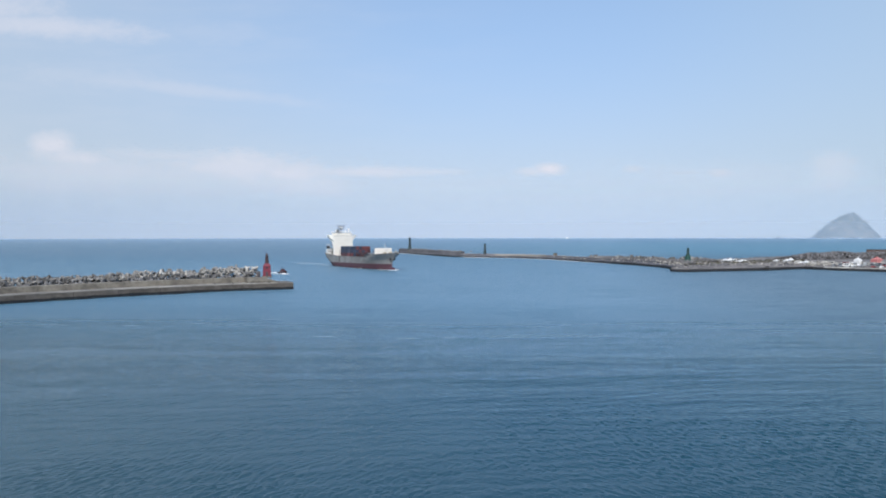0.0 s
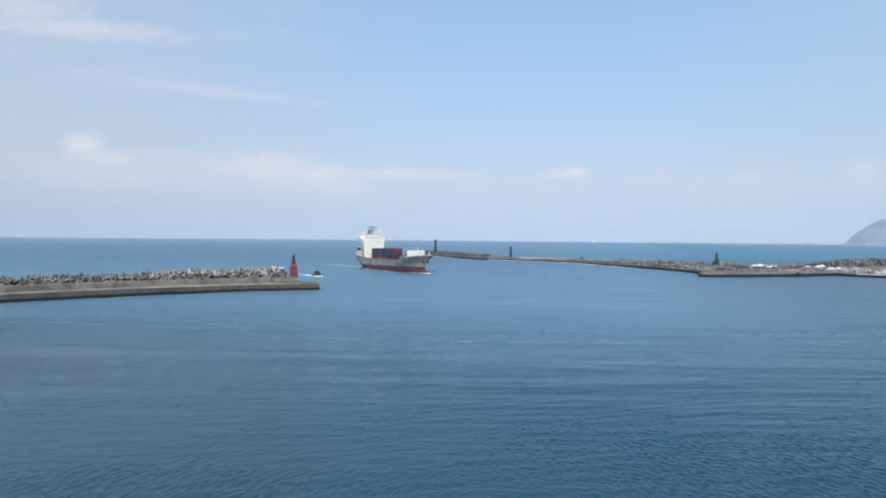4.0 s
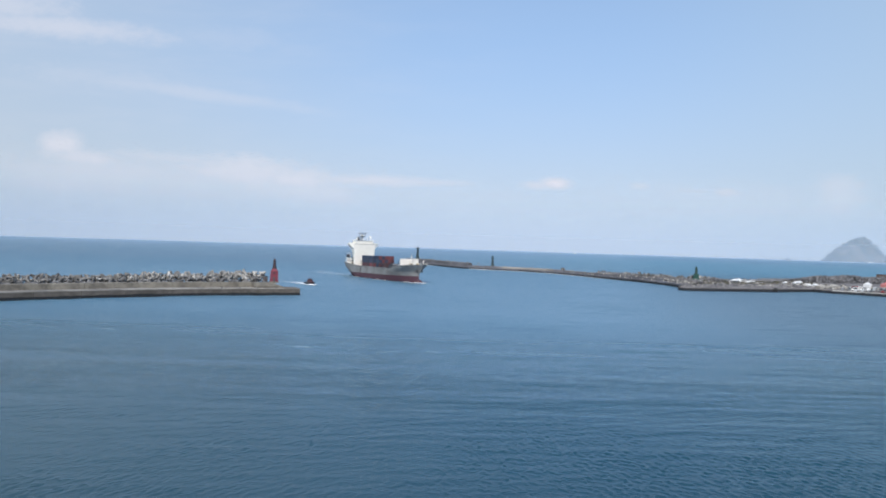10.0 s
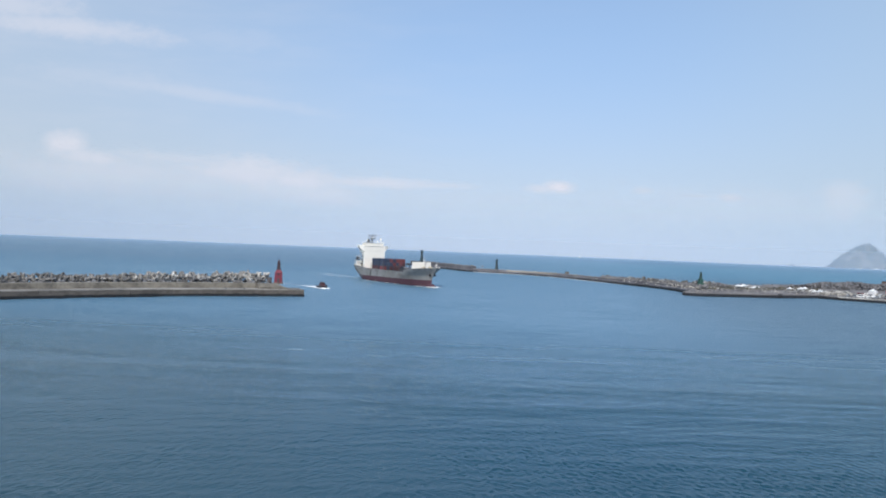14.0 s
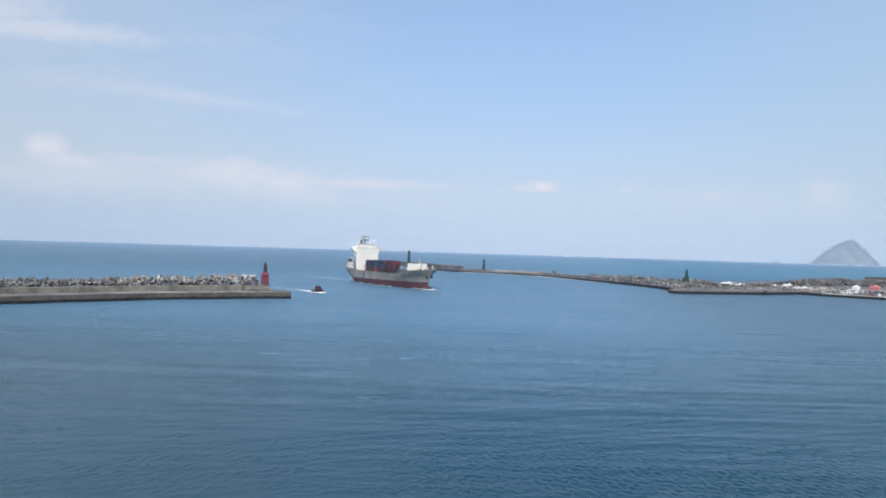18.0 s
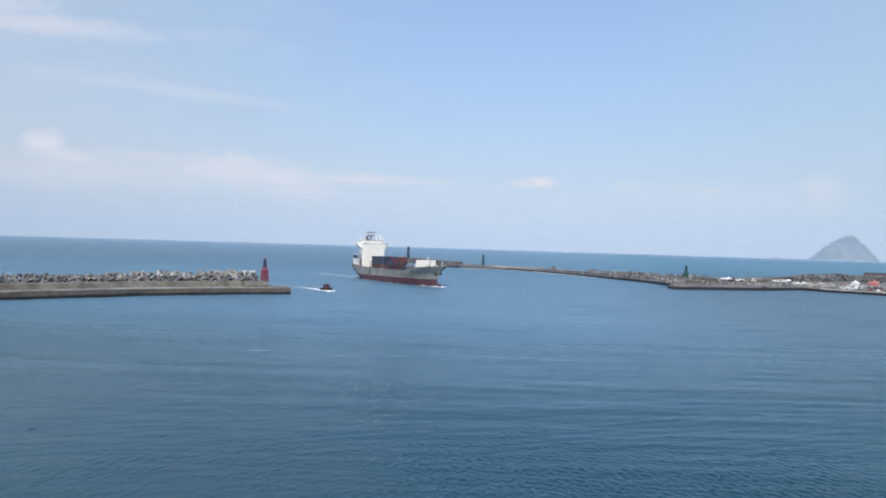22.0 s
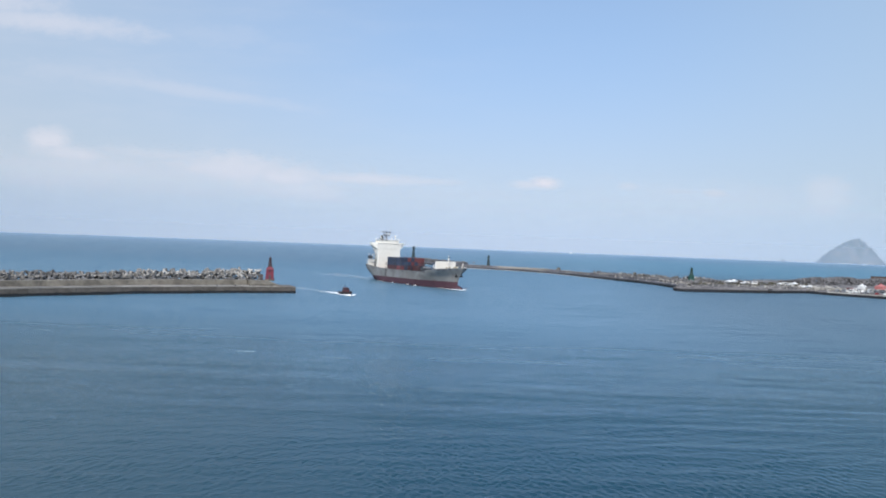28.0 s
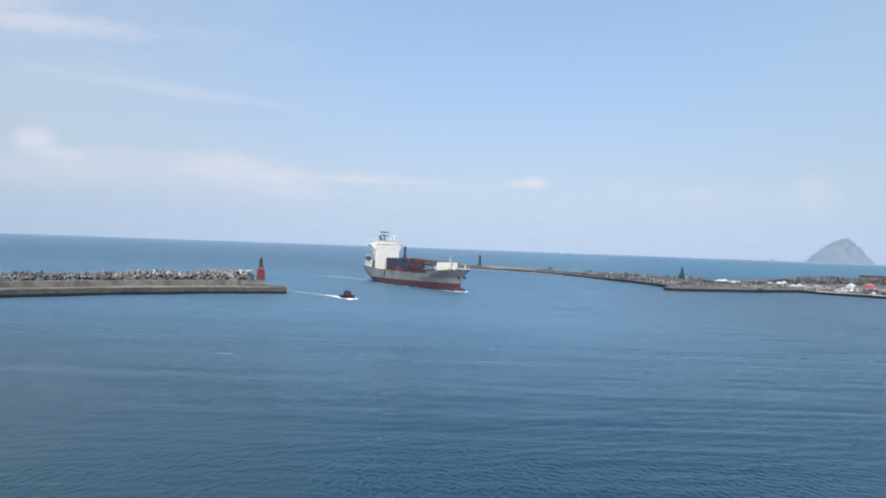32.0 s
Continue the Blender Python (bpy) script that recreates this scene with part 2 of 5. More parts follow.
BOAT_DARK = surface("dark_boat_paint", (0.035, 0.014, 0.016), (0.025, 0.013, 0.014), 0.45)
BLACK = surface("black_rubber", (0.018, 0.018, 0.02), (0.03, 0.03, 0.03), 0.8)
CANVAS = surface("white_canvas", (0.68, 0.69, 0.70), (0.5, 0.5, 0.5), 0.8, amount=0.3)
RED_CANVAS = surface("red_canvas", (0.46, 0.17, 0.165), (0.36, 0.10, 0.10), 0.8, amount=0.3)
CAR_WHITE = surface("white_car_paint", (0.78, 0.78, 0.78), (0.7, 0.7, 0.7), 0.3, amount=0.2, bump=0.02)
CAR_GREY = surface("grey_car_paint", (0.22, 0.23, 0.25), (0.2, 0.2, 0.2), 0.3, metal=0.3, bump=0.02)
CAR_DARK = surface("dark_car_paint", (0.03, 0.035, 0.045), (0.03, 0.03, 0.03), 0.3, bump=0.02)
SHED = surface("brown_shed_wall", (0.10, 0.065, 0.055), (0.07, 0.05, 0.045), 0.85)
SCRUB = surface("dry_scrub", (0.075, 0.073, 0.045), (0.12, 0.10, 0.07), 0.95, grain=0.8, vary=0.6, island=True)
GLASS = glass_surface()
FOAM = foam_surface("thick_foam", 0.75, 0.9)
BROKEN_FOAM = foam_surface("broken_foam", 0.66, 0.42, (0.6, 1.0, 1.0))
WAKE = foam_surface("wake_streaks", 0.5, 0.10, (0.3, 1.6, 1.0), 0.26)
LAP = foam_surface("lapping_foam", 0.8, 0.10, (1.0, 1.0, 1.0), 0.7)
TRAIL = foam_surface("trailing_foam", 0.9, 0.22, (0.35, 1.2, 1.0), 0.42)
FOAM_THIN = foam_surface("thin_foam", 0.40, 0.35, (0.35, 1.2, 1.0))

# ---- mesh helpers ----


def mesh_of(name, bm, material):
    data = bpy.data.meshes.new(name)
    bmesh.ops.recalc_face_normals(bm, faces=bm.faces)
    bm.to_mesh(data)
    bm.free()
    data.materials.append(material)
    return data


def part(name, bm, material, parent, label="", m=None):
    """One mesh object under a thing or a part; bm may be a bmesh or a mesh that alike pieces share."""
    data = mesh_of(name, bm, material) if isinstance(bm, bmesh.types.BMesh) else bm
    ob = new(name, data)
    ob.parent = parent
    if m is not None:
        ob.matrix_basis = m
    return tagged(ob, label)


def thing(name, m, label, category, group="", kind="", bm=None, material=None):
    data = None if bm is None else mesh_of(name, bm, material) if isinstance(bm, bmesh.types.BMesh) else bm
    ob = new(name, data)
    ob.matrix_basis = m
    return tagged(ob, label, category, group, kind)


def box(bm, x0, x1, y0, y1, z0, z1, bevel=0.0):
    made = bmesh.ops.create_cube(bm, size=1.0, matrix=Matrix.Translation(((x0 + x1) / 2, (y0 + y1) / 2, (z0 + z1) / 2)) @ Matrix.Diagonal((x1 - x0, y1 - y0, z1 - z0, 1)))
    if bevel:
        edges = list({e for v in made["verts"] for e in v.link_edges})
        bmesh.ops.bevel(bm, geom=edges, offset=bevel, segments=1, affect="EDGES")
    return bm


def rod(bm, a, b, ra, rb=None, sides=10):
    a, b = Vector(a), Vector(b)
    turn = (b - a).to_track_quat("Z", "Y").to_matrix().to_4x4()
    bmesh.ops.create_cone(bm, cap_ends=True, segments=sides, radius1=ra, radius2=ra if rb is None else rb, depth=(b - a).length,
                          matrix=Matrix.Translation((a + b) / 2) @ turn)
    return bm


def loft(bm, rings, closed=True, caps=True):
    """Skin rings of points, each with the same count."""
    rows = [[bm.verts.new(p) for p in ring] for ring in rings]
    count = len(rows[0])
    for low, high in zip(rows, rows[1:]):
        for i in range(count if closed else count - 1):
            j = (i + 1) % count
            bm.faces.new((low[i], low[j], high[j], high[i]))
    if caps and closed:
        bm.faces.new(rows[0][::-1]), bm.faces.new(rows[-1])
    return bm


def tapered(bm, levels, sides=4, turn=45.0):
    """A tower of (radius, z) levels with flat sides."""
    return loft(bm, [[(r * math.cos(radians(turn) + math.tau * i / sides), r * math.sin(radians(turn) + math.tau * i / sides), z) for i in range(sides)] for r, z in levels])


def along(path, s):
    """The point, the direction and the left-hand normal at s metres along a plan line."""
    for (ax, ay), (bx, by) in zip(path, path[1:]):
        d = math.hypot(bx - ax, by - ay)
        if s <= d or (bx, by) == path[-1]:
            ux, uy = (bx - ax) / d, (by - ay) / d
            return Vector((ax + ux * s, ay + uy * s)), Vector((ux, uy)), Vector((-uy, ux))
        s -= d


def length(path):
    return sum(math.hypot(b[0] - a[0], b[1] - a[1]) for a, b in zip(path, path[1:]))


def rounded(path, turns=3):
    """Corner cutting, to make a plan line bend gently."""
    for _ in range(turns):
        out = [path[0]]
        for a, b in zip(path, path[1:]):
            out += [(a[0] * 0.75 + b[0] * 0.25, a[1] * 0.75 + b[1] * 0.25), (a[0] * 0.25 + b[0] * 0.75, a[1] * 0.25 + b[1] * 0.75)]
        path = out + [path[-1]]
    return path


def sweep(path, s0, s1, section, step=6.0, worn=0.0):
    """A solid with the given cross-section (offset to the left, height) between two stations of a plan line; worn: how ragged its edges are."""
    count = max(1, round((s1 - s0) / step))
    rings = []
    for i in range(count + 1):
        p, _, side = along(path, s0 + (s1 - s0) * i / count)
        ring = []
        for k, (off, z) in enumerate(section):
            q = p + side * off
            if worn and 0 < i < count and z > -2:
                q = q + side * worn * noise.noise((q.x * 0.5, q.y * 0.5, k * 1.0))
                z += worn * 0.7 * noise.noise((q.x * 0.45, q.y * 0.45, 9.0 + k))
            ring.append((q.x, q.y, z))
        rings.append(ring)
    return loft(bmesh.new(), rings)


def foam_strip(name, parent, line, z, material):
    """A flat ribbon of froth on the water: (x, y, half width) along its run; UV runs across and along."""
    bm = bmesh.new()
    uv = bm.loops.layers.uv.new("run")
    rows, total = [], len(line) - 1
    fine = []
    for k in range(total):
        for f in range(4):
            a, b = line[k], line[k + 1]
            fine.append(tuple(p + (q - p) * f / 4 for p, q in zip(a, b)))
    fine.append(line[-1])
    for k, (x, y, w) in enumerate(fine):
        ax, ay, _ = fine[max(0, k - 1)]
        bx, by, _ = fine[min(len(fine) - 1, k + 1)]
        d = math.hypot(bx - ax, by - ay) or 1.0
        nx, ny = -(by - ay) / d, (bx - ax) / d
        w *= 1 + 0.25 * noise.noise((x * 0.3, y * 0.3, 4.0))
        lift = z * (1 - k / (len(fine) - 1)) + 0.06
        rows.append([bm.verts.new((x + nx * w * s, y + ny * w * s, 0.05 + (lift - 0.05) * (1 - abs(s)))) for s in (-1, -0.5, 0, 0.5, 1)])
    for k, (a, b) in enumerate(zip(rows, rows[1:])):
        for i in range(4):
            face = bm.faces.new((a[i], a[i + 1], b[i + 1], b[i]))
            for loop, (across, run) in zip(face.loops, ((i, k), (i + 1, k), (i + 1, k + 1), (i, k + 1))):
                loop[uv].uv = (across / 4, run / (len(rows) - 1))
    return part(name, bm, material, parent, "white broken water")


# ---- the sea ----


def sea():
    """One sheet to the horizon with real wind waves, finest where the harbour mouth lies."""
    rng = np.random.default_rng(4)
    turn = np.radians(np.concatenate([np.linspace(-36, 36, 761), np.linspace(36, 324, 58)[1:-1]]))
    radii = np.concatenate([[3.0, 15.0, 32.0, 48.0], 60.0 * 1.0023 ** np.arange(428), 160.5 * 1.0047 ** np.arange(448), [1500.0, 1900.0, 2600.0, 3600.0, 4990.0]])
    r, a = np.meshgrid(radii, turn, indexing="ij")
    x, y = r * np.sin(a), r * np.cos(a)
    # wind patches: ruffled water with smooth lanes between
    gust = np.zeros_like(x)
    for scale, weight in ((34.0, 0.55), (15.0, 0.4), (70.0, 0.5)):
        for _ in range(3):
            way = rng.uniform(0, math.tau)
            gust += weight / 3 * np.sin(math.tau / scale * (math.cos(way) * x * 0.6 + math.sin(way) * y) + rng.uniform(0, 6)) * np.sin(math.tau / scale * (0.4 * x - 0.5 * y * math.cos(way)) + rng.uniform(0, 6))
    gust = np.clip(0.80 + 1.0 * gust, 0.5, 1.3)
    z = np.zeros_like(x)
    share = np.clip(0.5 + x / np.maximum(0.9 * y, 30.0), 0.12, 0.88)  # two wind seas cross in the harbour mouth
    # count, shortest and longest wave, slope, spread of the wind direction in degrees, its mean, share
    for count, short, far, slope, spread, mean, part_of in ((22, 0.42, 0.85, 0.072, 24, -30, 1.0 - share), (22, 0.42, 0.85, 0.072, 24, 214, share),
                                                            (12, 0.85, 1.5, 0.046, 22, -34, 1.0 - share), (12, 0.85, 1.5, 0.046, 22, 218, share),
                                                            (10, 2.0, 5.0, 0.012, 18, -88, 1.0)):
        for _ in range(count):
            wave = short * (far / short) ** rng.random()
            k, way = math.tau / wave, radians(mean + spread * rng.standard_normal())
            phase = rng.uniform(0, math.tau) - k * (math.cos(way) * x + math.sin(way) * y)
            fine = np.clip((wave / np.where(r < 160, 0.0023 * r, 0.0047 * r) - 1.8) / 1.3, 0, 1)  # leave out what the sheet is too coarse for
            z += slope / k * (np.sin(phase) - 0.35 * np.sin(2 * phase)) * part_of * fine * (gust if far < 4 else 1.0)
    z *= np.clip((800 - r) / 500, 0, 1) * np.clip(1.0 - (r - 90) / 300, 0.35, 1)
    # low swell in short trains, which draws the long pale and dark bands
    for _ in range(26):
        wave = 4.5 * 4.5 ** rng.random()
        k, way = math.tau / wave, radians(-90 + 8 * rng.standard_normal())
        train = np.clip(np.sin(x * rng.uniform(0.010, 0.03) + rng.uniform(0, 6)) * np.sin(y * rng.uniform(0.02, 0.06) + rng.uniform(0, 6)), 0, 1)
        z += 0.018 / k * np.sin(k * (math.cos(way) * x + math.sin(way) * y) + rng.uniform(0, math.tau)) * train * np.clip((800 - r) / 300, 0, 1) * np.clip((r - 60) / 90, 0.25, 1)
    n, m = x.shape
    verts = np.concatenate([np.stack([x, y, z], -1).reshape(-1, 3), [[0.0, 0.0, 0.0]]])
    i, j = np.meshgrid(np.arange(n - 1), np.arange(m), indexing="ij")
    k = (j + 1) % m
    quads = np.stack([i * m + j, i * m + k, (i + 1) * m + k, (i + 1) * m + j], -1).reshape(-1, 4)
    first = np.arange(m)
    tris = np.stack([np.full(m, n * m), (first + 1) % m, first], -1)
    data = bpy.data.meshes.new("water")
    data.vertices.add(len(verts)), data.loops.add(quads.size + tris.size), data.polygons.add(len(quads) + len(tris))
    data.vertices.foreach_set("co", verts.ravel())
    data.loops.foreach_set("vertex_index", np.concatenate([quads.ravel(), tris.ravel()]).astype(np.int32))
    data.polygons.foreach_set("loop_start", np.concatenate([np.arange(len(quads)) * 4, quads.size + np.arange(len(tris)) * 3]).astype(np.int32))
    data.polygons.foreach_set("use_smooth", np.ones(len(quads) + len(tris), dtype=bool))
    data.update(calc_edges=True)
    data.validate()
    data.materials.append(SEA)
    return thing("water", pose(0, 0, 0), "blue sea with light wind ripples and calm lanes", "sea", kind="structure", bm=data)


WATER = sea()

# ---- armour blocks ----


def tetrapod_mesh(size, material):
    bm = bmesh.new()
    for d in (Vector((0, 0, 1)), Vector((0.943, 0, -0.333)), Vector((-0.471, 0.816, -0.333)), Vector((-0.471, -0.816, -0.333))):
        rod(bm, d * -0.05, d * size * 0.94, size * 0.37, size * 0.25, 8)
        rod(bm, d * size * 0.93, d * size, size * 0.25, size * 0.19, 8)
    return mesh_of("tetrapod", bm, material)


SIZES = (1.3, 1.6, 1.95)
TETRAPOD = [tetrapod_mesh(k, ARMOUR) for k in SIZES]
OLD_TETRAPOD = [tetrapod_mesh(k, OLD_ARMOUR) for k in SIZES]


def tetrapod(x, y, z, group, old=False):
    turn = Euler((random.uniform(0, 6.28), random.uniform(0, 6.28), random.uniform(0, 6.28)))
    m = Matrix.LocRotScale((x, y, z), turn, None)
    label = "dark weathered concrete tetrapod piled against the breakwater" if old else "pale grey concrete tetrapod piled against the breakwater"
    return thing("tetrapod", m, label, "tetrapod", group, bm=random.choice(OLD_TETRAPOD if old else TETRAPOD))


def tetrapod_heap(name, spots, label, group=""):
    """Many blocks in one mesh, for what cannot be counted."""
    verts, faces = [], []
    for x, y, z in spots:
        src = random.choice(TETRAPOD)
        m = Matrix.LocRotScale((x, y, z), Euler((random.uniform(0, 6.28), random.uniform(0, 6.28), random.uniform(0, 6.28))), None)
        base = len(verts)
        verts += [tuple(m @ v.co) for v in src.vertices]
        faces += [[base + i for i in p.vertices] for p in src.polygons]
    data = bpy.data.meshes.new(name)
    data.from_pydata(verts, [], faces)
    data.materials.append(ARMOUR_HEAP)
    return thing(name, pose(0, 0, 0), label, "tetrapods", group, "stuff", bm=data)


# bluish grey, with some distance haze already in the colour
ARMOUR_HEAP = surface("armour_concrete_heap", (0.164, 0.162, 0.166), (0.072, 0.072, 0.076), 0.92, grain=1.5, stain=0.5, vary=0.9, island=True)

# ---- west breakwater ----
WEST = rounded([(-322.0, 82.0), (-224.0, 193.0), (-161.8, 264.2), (-142.3, 285.7), (-119.9, 308.1), (-93.6, 327.6), (-68.2, 339.8)])
WEST_LEN = length(WEST)
WEST_END = WEST_LEN - 20.0  # where the parapet ends


def west_breakwater():
    root = thing("breakwater", pose(0, 0, 0), "weathered grey concrete breakwater with a raised parapet wall", "breakwater")
    s = 0.0
    while s < WEST_LEN - 1:
        e = min(s + 17.0, WEST_LEN)
        if WEST_LEN - e < 6:
            e = WEST_LEN
        part("caisson", sweep(WEST, s, e - 0.12, [(0.0, 1.05), (0.0, 2.8), (12.0, 2.8), (12.0, 1.05)], 2.0, 0.22), CONCRETE, root)
        # the level top's sunlit brightness is put into the paler apron colour
        part("apron", sweep(WEST, s, e - 0.12, [(-0.06, 2.8), (-0.06, 3.0), (0.1, 3.1), (12.0, 3.15), (12.0, 2.8)], 2.0, 0.22), APRON, root)
        part("footing", sweep(WEST, s, e - 0.05, [(-0.16, -3.0), (-0.16, 1.1), (12.1, 1.1), (12.1, -3.0)], 2.0, 0.5), TIDE, root, "dark weed-covered wet concrete at the waterline")
        s = e
    s = 0.0
    while s < WEST_END - 1:
        e = min(s + 12.0, WEST_END)
        part("parapet", sweep(WEST, s, e - 0.08, [(8.0, 3.1), (8.3, 5.25), (8.5, 5.4), (11.8, 5.4), (11.8, 3.1)], 2.0, 0.2), WALL, root)
        s = e
    # the end platform of the tower with a sloping side
    p, d, side = along(WEST, WEST_END + 4.0)
    bm = bmesh.new()
    rings = []
    for z, grow in ((3.1, 6.5), (4.0, 3.4), (4.9, 1.2), (5.4, 0.0)):
        rings.append([(*(p + d * a + side * b), z) for a, b in ((-4.0, 4.6 - min(grow, 3.4) * 0.4), (4.6 + grow, 4.6 - min(grow, 3.4) * 0.4), (4.6 + grow, 12.6), (-4.0, 12.6))])
    part("tower_platform", loft(bm, rings), WALL, root)
    for k in range(5):
        q, d, side = along(WEST, WEST_LEN - 3 - 8 * k)
        part("bollard", rod(bmesh.new(), (*(q + side * 0.7), 3.05), (*(q + side * 0.7), 3.55), 0.2, 0.26, 8), STEEL, root, "dark iron mooring bollard")
    return root


def tower(name, m, levels_body, levels_top, lantern, body_mat, top_mat, label):
    """A harbour light: broad square body, slim upper stage, gallery and lantern."""
    root = thing(name, m, label, "lighthouse")
    body = part("tower_body", tapered(bmesh.new(), levels_body), body_mat, root)
    part("plinth", box(bmesh.new(), -levels_body[0][0] * 0.82, levels_body[0][0] * 0.82, -levels_body[0][0] * 0.82, levels_body[0][0] * 0.82, -0.3, 0.35, 0.08), WALL, root, "grey concrete plinth")
    r, h = levels_body[0][0] * 0.72, levels_body[-1][1]
    part("door", box(bmesh.new(), -0.45, 0.45, -r - 0.06, -r + 0.12, 0.35, 2.4, 0.03), STEEL, body, "dark steel door")
    part("window", box(bmesh.new(), -0.35, 0.35, -r * 0.99 - 0.04, -r * 0.9, h * 0.62, h * 0.62 + 0.9, 0.03), GLASS, body)
    part("upper_stage", tapered(bmesh.new(), levels_top, 8, 22.5), top_mat if lantern[3] else body_mat, root)
    z = levels_top[-1][1]
    part("gallery", rod(bmesh.new(), (0, 0, z), (0, 0, z + 0.22), lantern[0] * 1.5, None, 12), top_mat, root)
    lamp = part("lantern", rod(bmesh.new(), (0, 0, z + 0.22), (0, 0, z + lantern[1]), lantern[0], None, 10), top_mat, root)
    part("lantern_roof", rod(bmesh.new(), (0, 0, z + lantern[1]), (0, 0, z + lantern[2]), lantern[0] * 1.15, 0.08, 10), top_mat, lamp)
    bm = bmesh.new()
    for i in range(8):
        a = math.tau * i / 8
        rod(bm, (lantern[0] * 1.4 * math.cos(a), lantern[0] * 1.4 * math.sin(a), z + 0.2), (lantern[0] * 1.4 * math.cos(a), lantern[0] * 1.4 * math.sin(a), z + 1.1), 0.03, None, 4)
    for i in range(8):
        a, b = math.tau * i / 8, math.tau * (i + 1) / 8
        rod(bm, (lantern[0] * 1.4 * math.cos(a), lantern[0] * 1.4 * math.sin(a), z + 1.1), (lantern[0] * 1.4 * math.cos(b), lantern[0] * 1.4 * math.sin(b), z + 1.1), 0.035, None, 4)
    part("railing", bm, top_mat, root)
    return root


west_breakwater()
tower("red_lighthouse", pose(-81.4, 344.2, 5.4, 0, 0, 12), [(2.7, 0.0), (2.35, 4.6), (2.5, 4.65), (2.5, 5.0), (1.35, 6.2)], [(1.05, 6.2), (0.72, 8.2), (0.66, 8.5)], (0.55, 1.5, 2.6, True), RED_PAINT, DARK_RED,
      "red square lighthouse with dark lantern on the breakwater head")


def hut(name, x, y, z, w, h, material, label):
    root = thing(name, pose(x, y, z, 0, 0, 14), label, "hut")
    part("walls", box(bmesh.new(), -w / 2, w / 2, -w / 2, w / 2, 0, h, 0.05), material, root)
    part("roof", box(bmesh.new(), -w * 0.58, w * 0.58, -w * 0.58, w * 0.58, h, h + 0.18, 0.04), SLATE, root)
    part("door", box(bmesh.new(), -0.35, 0.35, -w / 2 - 0.05, -w / 2 + 0.05, 0.05, 1.9, 0.02), STEEL, root)


hut("equipment_hut", -85.0, 343.5, 5.4, 1.3, 2.4, SHED, "small dark red-brown equipment hut beside the red lighthouse")


def west_armour():
    """Blocks heaped behind the parapet: newer and paler towards the breakwater head, darker and lower towards the land."""
    count, spots = 0, []
    s = WEST_END + 5.5
    while s > 30:
        away = WEST_END - s
        fresh = max(0.12, 0.95 - away / 75.0)
        for off, top in ((12.9, 5.3), (14.0, 6.5), (15.6, 7.2), (17.4, 7.5), (19.4, 6.6), (21.8, 4.8), (24.2, 2.6), (26.6, 0.8)):
            p, d, side = along(WEST, s + random.uniform(-0.9, 0.9))
            q = p + side * (off + random.uniform(-0.6, 0.6))
            z = top + random.uniform(-0.7, 0.8) + 1.2 * noise.noise((s * 0.10, off * 0.12, 0.0)) - min(0.7, max(0.0, away - 30) / 90.0) + 0.9 * max(0.0, 1 - away / 38.0)
            if 13.5 < off < 18.0 and count < 285 and s > WEST_LEN - 170:
                tetrapod(q.x, q.y, z, "tetrapods along the west breakwater", random.random() > fresh)
                count += 1
            else:
                spots.append((q.x, q.y, z))
        s -= 1.75
    tetrapod_heap("tetrapod_heap", spots, "heap of weathered grey concrete tetrapods sloping into the sea")


west_armour()

# ---- east breakwater and headland ----
EAST = rounded([(-64.0, 985.0), (-26.0, 905.0), (4.0, 828.0), (20.0, 797.0), (46.0, 786.0), (70.0, 774.0), (96.0, 745.0), (116.0, 693.0), (136.0, 640.0), (157.0, 585.0), (163.0, 545.0), (161.0, 520.0)])
EAST_LEN = length(EAST)


def east_breakwater():
    root = thing("breakwater", pose(0, 0, 0), "long low grey concrete breakwater reaching out to sea", "breakwater")
    s = 0.0
    while s < EAST_LEN - 1:
        e = min(s + 22.0, EAST_LEN)
        part("caisson", sweep(EAST, s, e - 0.15, [(0.0, 1.4), (0.0, 2.4), (14.0, 2.5), (14.0, 1.4)], 4, 0.25), EAST_WALL, root)
        part("footing", sweep(EAST, s, e - 0.05, [(-0.15, -3.0), (-0.15, 1.45), (14.1, 1.45), (14.1, -3.0)], 4, 0.4), TIDE, root, "dark weed-covered wet concrete at the waterline")
        s = e
    s = 0.0
    while s < EAST_LEN - 60:
        e = min(s + 16.0, EAST_LEN)
        h = 6.1 if s < 190 else 3.9
        part("parapet", sweep(EAST, s, e - 0.1, [(6.0, 2.4), (6.4, h), (12.0, h), (12.0, 2.4)], 4, 0.3), APRON if 236 < s < 292 else EAST_WALL, root)
        s = e
    for k in range(26):
        p, d, side = along(EAST, 20 + 7.5 * k + random.uniform(-2, 2))
        q = p + side * random.uniform(8.5, 11.0)
        w = random.uniform(0.6, 1.6)
        part("cap_block", box(bmesh.new(), q.x - w, q.x + w, q.y - w, q.y + w, 6.0, 6.2 + random.uniform(0.2, 0.9), 0.1), APRON, root, "pale concrete block on the breakwater top")
    return root


def slim_tower(name, m, r, h, label):
    root = thing(name, m, label, "lighthouse")
    part("tower_body", tapered(bmesh.new(), [(r * 1.5, 0), (r * 1.38, h * 0.12), (r * 1.15, h * 0.2), (r * 0.72, h * 0.72), (r * 0.8, h * 0.74)], 12), SLATE, root)
    part("gallery", rod(bmesh.new(), (0, 0, h * 0.74), (0, 0, h * 0.79), r * 1.3, None, 12), SLATE, root)
    lamp = part("lantern", rod(bmesh.new(), (0, 0, h * 0.79), (0, 0, h * 0.93), r * 0.85, None, 10), SLATE, root)
